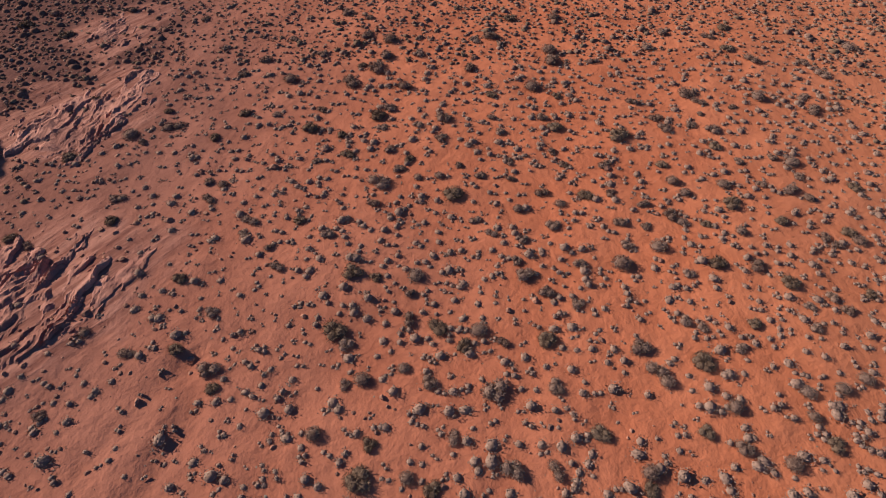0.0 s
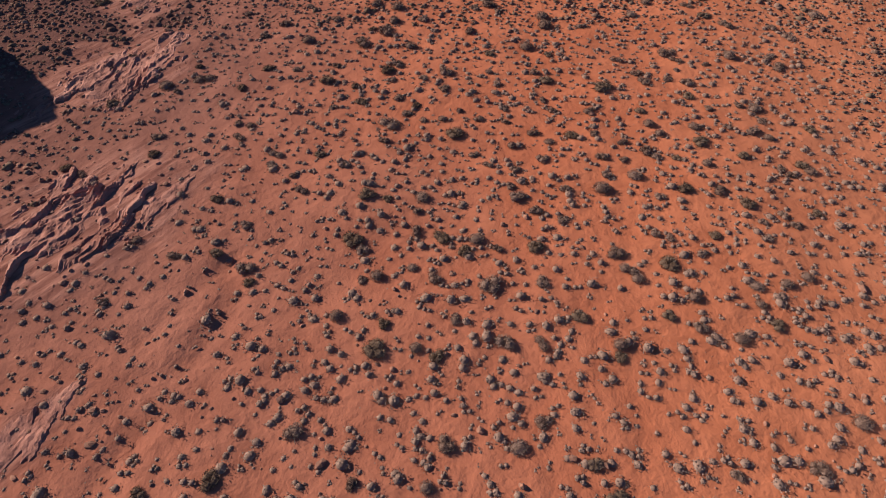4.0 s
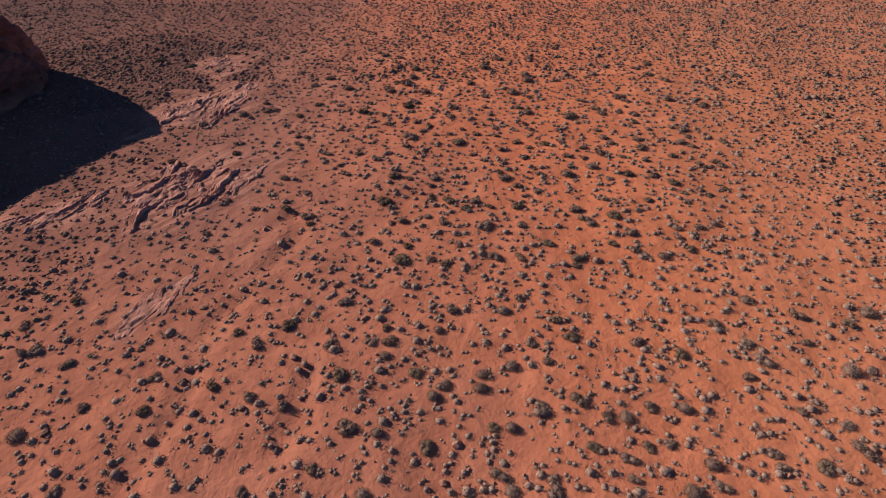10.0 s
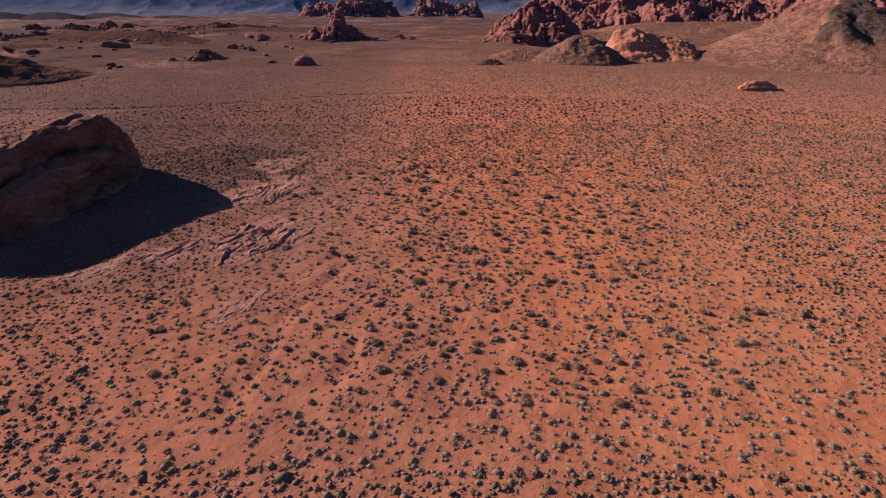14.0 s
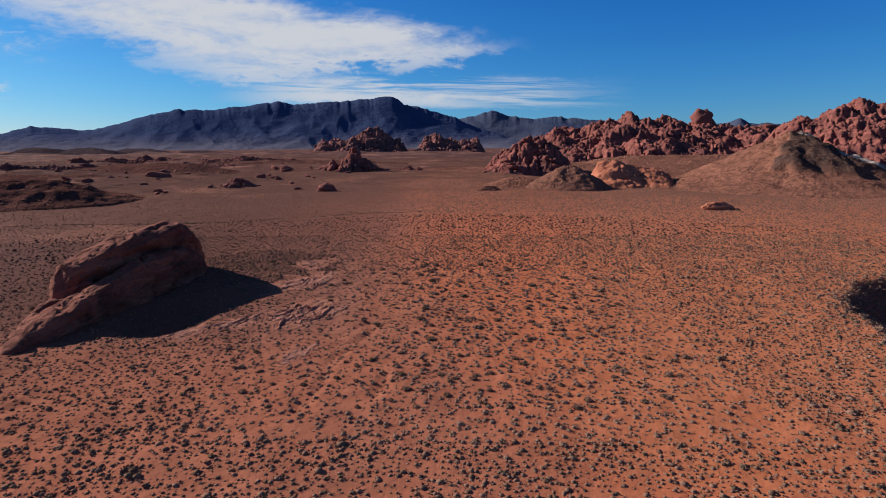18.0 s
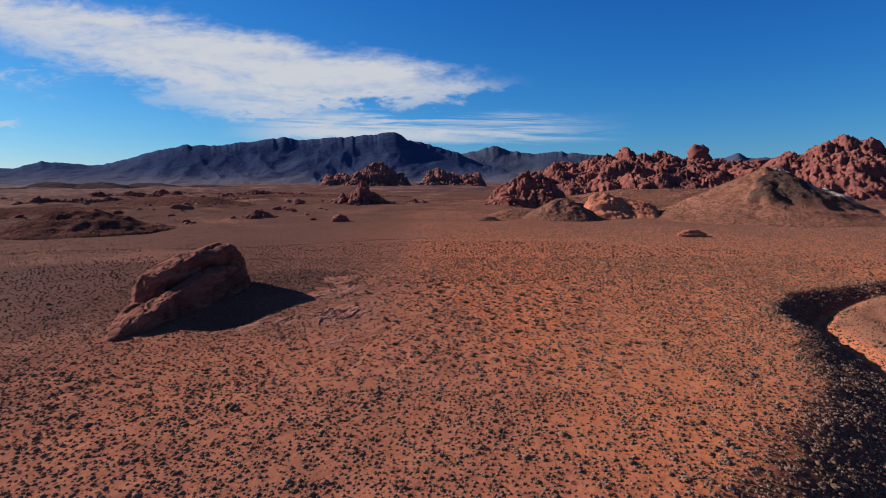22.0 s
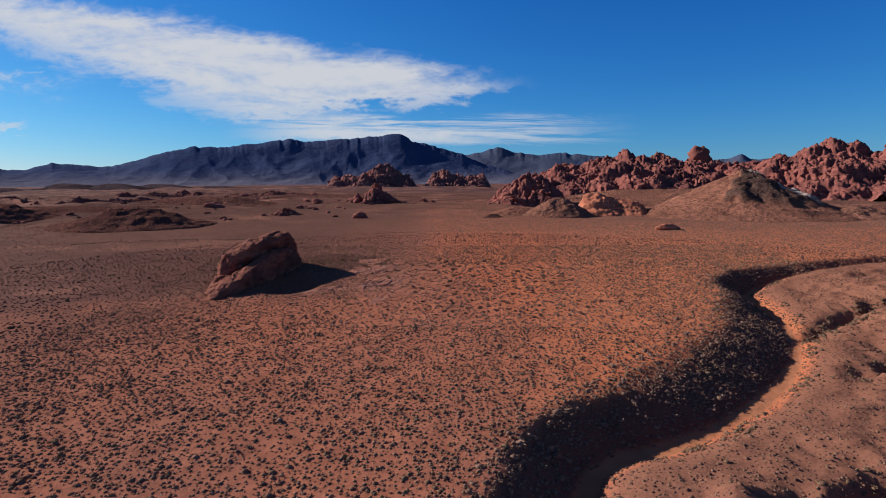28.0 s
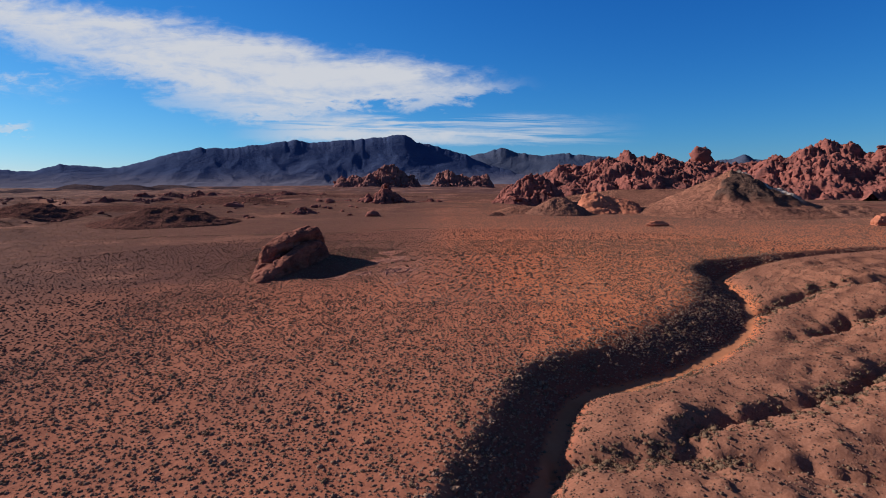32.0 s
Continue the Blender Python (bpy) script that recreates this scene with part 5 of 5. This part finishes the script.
BUSHES_EAST_SAND = [(11.3, -8, 0.52), (12.9, -7.7, 0.42), (12.8, -6.5, 0.49), (11, -5.3, 0.39), (12.5, -3.2, 0.44), (13.6, 0.7, 0.45), (11.2, 1.8, 0.53), (12.8, 3, 0.37),
    (15.4, 9.9, 0.47), (13.5, 10.6, 0.45), (12, 11.4, 0.41), (13.7, 12.5, 0.40), (13, 14.9, 0.65), (15.1, 15.6, 0.40), (13.6, 16.9, 0.38), (12.8, 17.3, 0.41), (13.9,
    20.4, 0.38), (15.7, 21, 0.54), (12.7, 22.4, 0.59), (10.9, 22.6, 0.40), (12.3, 24, 0.41), (14.6, 24.3, 0.38), (14.1, 24.9, 0.59), (12.6, 25.7, 0.42), (15.5, 26.8,
    0.39), (15, 27.9, 0.47), (14.7, 29.5, 0.45), (11, 29.6, 0.49), (12.5, 32.6, 0.79), (16, 33.4, 0.60), (15.7, 34.6, 0.57), (14.4, 36.6, 0.51), (12.6, 42.1, 0.46)]
BUSHES_EAST = [(18.4, -6.7, 0.46), (16.2, -6.7, 0.38), (16.2, -5.9, 0.38), (18.8, -3.3, 0.38), (17, -1, 0.44), (18.4, 0.2, 0.64), (17.9, 1.5, 0.49), (16.5, 3.2, 0.48),
    (19.5, 5.3, 0.50), (17.6, 10.7, 0.43), (17.2, 12, 0.37), (17.4, 13.2, 0.40), (19.2, 13.4, 0.38), (20.6, 13.9, 0.39), (19.4, 16.7, 0.38), (16.3, 17.1, 0.41), (19.6,
    18.1, 0.36), (19.3, 19.6, 0.59), (17.8, 20.8, 0.51), (17.8, 23.4, 0.40), (16, 24.1, 0.37), (18.1, 25.8, 0.63), (18.2, 27.5, 0.51), (20.6, 27.5, 0.36), (19.9, 29.7,
    0.38), (18.9, 31.3, 0.46), (19.3, 33.1, 0.52), (18, 33.7, 0.44), (19.1, 34.9, 0.37), (19.3, 36.5, 0.51), (18.8, 37.5, 0.73), (17.4, 44.1, 0.56), (19.2, 46.3, 0.48)]
BUSHES_FAR_EAST = [(20.9, -5.8, 0.55), (20.9, -4.2, 0.43), (23.1, -0.6, 0.56), (24.3, -0.6, 0.38), (21.6, 1.5, 0.46), (25.1, 3.2, 0.45), (22.2, 3.9, 0.52), (27, 4.2,
    0.63), (21.6, 17.8, 0.42), (21.1, 18.7, 0.43), (23.4, 18.9, 0.37), (23.1, 22.4, 0.40), (24.6, 22.7, 0.46), (22.7, 23, 0.37), (24.3, 23.4, 0.51), (20.6, 24.2, 0.41),
    (23.2, 26.3, 0.39), (22.3, 27, 0.54), (26.5, 27.2, 0.47), (23.4, 28.2, 0.40), (23.4, 29.6, 0.53), (22.3, 30, 0.42), (27.4, 35.2, 0.66), (21.6, 35.6, 0.42), (27.3,
    36.8, 0.55), (23.9, 36.9, 0.64), (30.1, 39.8, 0.71), (29.2, 41.4, 0.54), (25.3, 41.8, 0.64), (23.8, 43.4, 0.60), (34, 43.6, 0.61), (22.8, 45.5, 0.57), (24.7, 46.9,
    0.59)]
BIG = np.array(BUSHES_ROCK_FOOT + BUSHES_WEST + BUSHES_WEST_SAND + BUSHES_WEST_OF_MIDDLE + BUSHES_MIDDLE + BUSHES_EAST_OF_MIDDLE + BUSHES_EAST_SAND + BUSHES_EAST + BUSHES_FAR_EAST)


def in_boulder(x, y):
    s = (x - TOE.x) * AX.x + (y - TOE.y) * AX.y
    l = (x - TOE.x) * SIDE.x + (y - TOE.y) * SIDE.y
    return (s > -1) & (s < 40) & (l > np.where(s > 12, -8.5, -2.8)) & (l < 3.6)


def sow(gap, x0, x1, y0, y1, seed, hole=None, size=0.36):
    """Places on a shaken lattice, thinned to the growth that the ground bears and to what the valley shows."""
    rnd = np.random.default_rng(seed)
    x, y = np.meshgrid(np.arange(x0, x1, gap), np.arange(y0, y1, gap))
    x, y = x.ravel() + rnd.uniform(-0.43, 0.43, x.size) * gap, y.ravel() + rnd.uniform(-0.43, 0.43, x.size) * gap
    seen = np.abs(x + 4) < 0.88 * (y + 140) + 6
    x, y = x[seen], y[seen]
    n = len(x)
    t = terrain(x, y)
    clump = fbm(x / 3.2, y / 3.2, 301, 3)
    grow = 0.72 + 0.28 * step(clump, 0.36, 0.58)
    grow = grow * (1 - 0.85 * t["bare"]) * (1 - t["bed"]) * (1 - 0.5 * t["right"])
    grow = grow * (1 - 0.15 * step(-x, 5, 13) * step(y, -30, -8) * (1 - step(y, 28, 50)))
    grow = np.maximum(grow, t["slope"] * 0.5 * (1 - t["bed"]))
    grow = np.maximum(grow, t["rill"])
    grow = grow * np.where(in_boulder(x, y), 0, 1)
    low = size < 0.15
    if hole:
        grow = grow * np.where((x > hole[0]) & (x < hole[1]) & (y > hole[2]) & (y < hole[3]), 0, 1)
    near_big = np.zeros(n, dtype=bool)
    if x1 - x0 < 200:
        near_big = (np.hypot(x[:, None] - BIG[None, :, 0], y[:, None] - BIG[None, :, 1]) < BIG[None, :, 2] * 1.1).any(1)
    keep = (rnd.uniform(0, 1, n) < grow) & ~near_big
    x, y = x[keep], y[keep]
    r = (1 - 0.3 * t["right"][keep]) * np.clip(rnd.lognormal(math.log(size), 0.30, len(x)), 0.05 if low else 0.11, 0.85) * (1 + 0.1 * t["slope"][keep]) * (1 - 0.12 * step(-x, 5, 13) * step(y, -16, 0))
    return x, y, r


NEAR = (-26, 30, -14, 42)
CORE = (-75, 92, -95, 75)
pick = random.Random(5)
for bx, by, br in BIG:
    shrub(bx, by, br, "creosote" if pick.random() < (0.4 if bx < -6 else 0.2) else "bursage", pick)
x, y, r = sow(0.76, *NEAR, 1, None, 0.29)
scatter_bushes("bursage_scrub", x, y, np.minimum(r, 0.45), 80, 11, MAT_SCRUB, "small grey bursage bushes dotted over red sand", "dome", 0.09)
x, y, r = sow(0.58, *CORE, 2, NEAR, 0.245)
dark = np.random.default_rng(4).uniform(0, 1, len(x)) < 0.14
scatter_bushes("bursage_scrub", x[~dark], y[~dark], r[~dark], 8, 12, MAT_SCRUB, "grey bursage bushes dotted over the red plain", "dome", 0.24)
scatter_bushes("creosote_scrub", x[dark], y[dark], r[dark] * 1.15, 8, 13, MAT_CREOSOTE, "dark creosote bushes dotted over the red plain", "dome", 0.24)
x, y, r = sow(0.90, -260, 260, -110, 290, 3, CORE, 0.33)
far = np.hypot(x, y + 60) > 165
scatter_bushes("far_scrub", x[~far], y[~far], r[~far], 0, 14, MAT_LOW_SCRUB, "dense low desert scrub on the plain", "plain")
scatter_bushes("far_scrub", x[far], y[far], r[far] * 1.35, 0, 19, MAT_LOW_SCRUB, "dense low desert scrub on the far plain", "tiny")
x, y, r = sow(2.2, -460, 460, 285, 760, 6)
scatter_bushes("far_scrub", x, y, r * 1.9, 0, 15, MAT_LOW_SCRUB, "sparse dark scrub below the red hills", "tiny")

x, y, r = sow(1.05, -14, 96, -95, 50, 9)
bank = terrain(x, y)["slope"] > 0.3
scatter_bushes("bank_scrub", x[bank], y[bank], r[bank] * 0.75, 16, 17, MAT_SCRUB, "grey bursage crowding the shaded bank of the wash", "dome", 0.26)
x, y, r = sow(0.75, -58, -16, 28, 62, 10)
thick = terrain(x, y)["thicket"] > 0.3
scatter_bushes("dark_scrub", x[thick], y[thick], r[thick] * 0.95, 0, 18, MAT_LOW_SCRUB, "dark scrub thicket beside the boulder", "plain")
sites = np.concatenate(HILL_SITES)
scatter_bushes("hill_scrub", sites[:, 0], sites[:, 1], np.random.default_rng(63).uniform(0.3, 0.75, len(sites)), 0, 23, MAT_LOW_SCRUB, "low dark scrub on the gravel hills", "tiny", zs=sites[:, 2])
pick_rill = np.random.default_rng(61)
k = np.sort(pick_rill.uniform(0, 1, 420))
x, y = -140 + 130 * k + 0.4 * pick_rill.normal(size=420), 82 + 26 * k + 2.5 * np.sin(9 * k) + 0.35 * pick_rill.normal(size=420)
scatter_bushes("rill_scrub", x, y, pick_rill.uniform(0.25, 0.5, 420), 0, 20, MAT_CREOSOTE, "dark scrub in a line along a thin rill", "plain")
x, y, r = sow(0.56, 0, 96, -95, 30, 8)
land = terrain(x, y)["right"] > 0.4
scatter_bushes("gully_scrub", x[land], y[land], r[land] * 0.8, 0, 16, MAT_LOW_SCRUB, "small dark tufts on the brown gullied slopes", "plain")

# bushes that crowd the side gullies and line the bed of the wash
mix = np.random.default_rng(67)
x, y = mix.uniform(5, 96, 30000), mix.uniform(-95, 30, 30000)
near_gully = np.full(x.shape, 1e9)
for pts in SIDE_GULLIES:
    near_gully = np.minimum(near_gully, along(x, y, pts)[0])
there = terrain(x, y)
lush = (there["right"] > 0.5) & (mix.uniform(0, 1, len(x)) < 0.8 * np.clip(1.15 - near_gully / 3.2, 0, 1) * step(fbm(x / 6, y / 6, 90), 0.36, 0.55))
beside = (there["wash"] > 1.7) & (there["wash"] < 4.2) & (along(x, y, WASH)[1] < 0) & (mix.uniform(0, 1, len(x)) < 0.5 * step(fbm(x / 4, y / 4, 91), 0.42, 0.6))
pickm = lush | beside
scatter_bushes("gully_bushes", x[pickm], y[pickm], mix.uniform(0.3, 0.75, pickm.sum()), 40, 24, MAT_CREOSOTE, "grey green bushes crowding the gully floors", "dome", 0.12)

x, y, r = sow(1.0, *NEAR, 41, None, 0.085)
scatter_bushes("dry_tufts", x, y, r, 0, 42, MAT_TWIG, "tiny dry grass tufts between the bushes", "tiny")
x, y, r = sow(0.95, *CORE, 43, NEAR, 0.12)
scatter_bushes("dry_tufts", x, y, r, 0, 44, MAT_TWIG, "tiny dry grass tufts on the open plain", "tiny")

# ---- loose stones ----


def scatter_stones(name, xs, ys, rs, seed, mat, label):
    rnd = np.random.default_rng(seed)
    v, f = unit_ico(1)
    n = len(xs)
    z = terrain(xs, ys)["z"]
    a = rnd.uniform(0, 6.28, n)
    jit = rnd.uniform(0.7, 1.25, (n, len(v), 1))
    p = v[None] * jit * rs[:, None, None] * np.stack([rnd.uniform(0.8, 1.4, n), np.ones(n), rnd.uniform(0.45, 0.8, n)], 1)[:, None, :]
    q = np.stack([p[..., 0] * np.cos(a)[:, None] - p[..., 1] * np.sin(a)[:, None], p[..., 0] * np.sin(a)[:, None] + p[..., 1] * np.cos(a)[:, None], p[..., 2]], -1)
    q = q + np.stack([xs, ys, z + rs * 0.15], 1)[:, None, :]
    faces = (f[None] + (np.arange(n) * len(v))[:, None, None]).reshape(-1, 3)
    ob = new(name, mesh_from(name, q.reshape(-1, 3), faces, mat, False))
    return tagged(ob, label, "stones", kind="stuff")


rnd = np.random.default_rng(21)
xs, ys = rnd.uniform(-40, 30, 5200), rnd.uniform(-16, 45, 5200)
ok = ~in_boulder(xs, ys) & (rnd.uniform(0, 1, 5200) < 0.25 + 0.75 * step(-xs, 5, 25))
scatter_stones("loose_stones", xs[ok], ys[ok], np.clip(rnd.lognormal(math.log(0.07), 0.5, ok.sum()), 0.03, 0.3), 22, MAT_PEBBLE, "small dark red stones strewn on the sand")
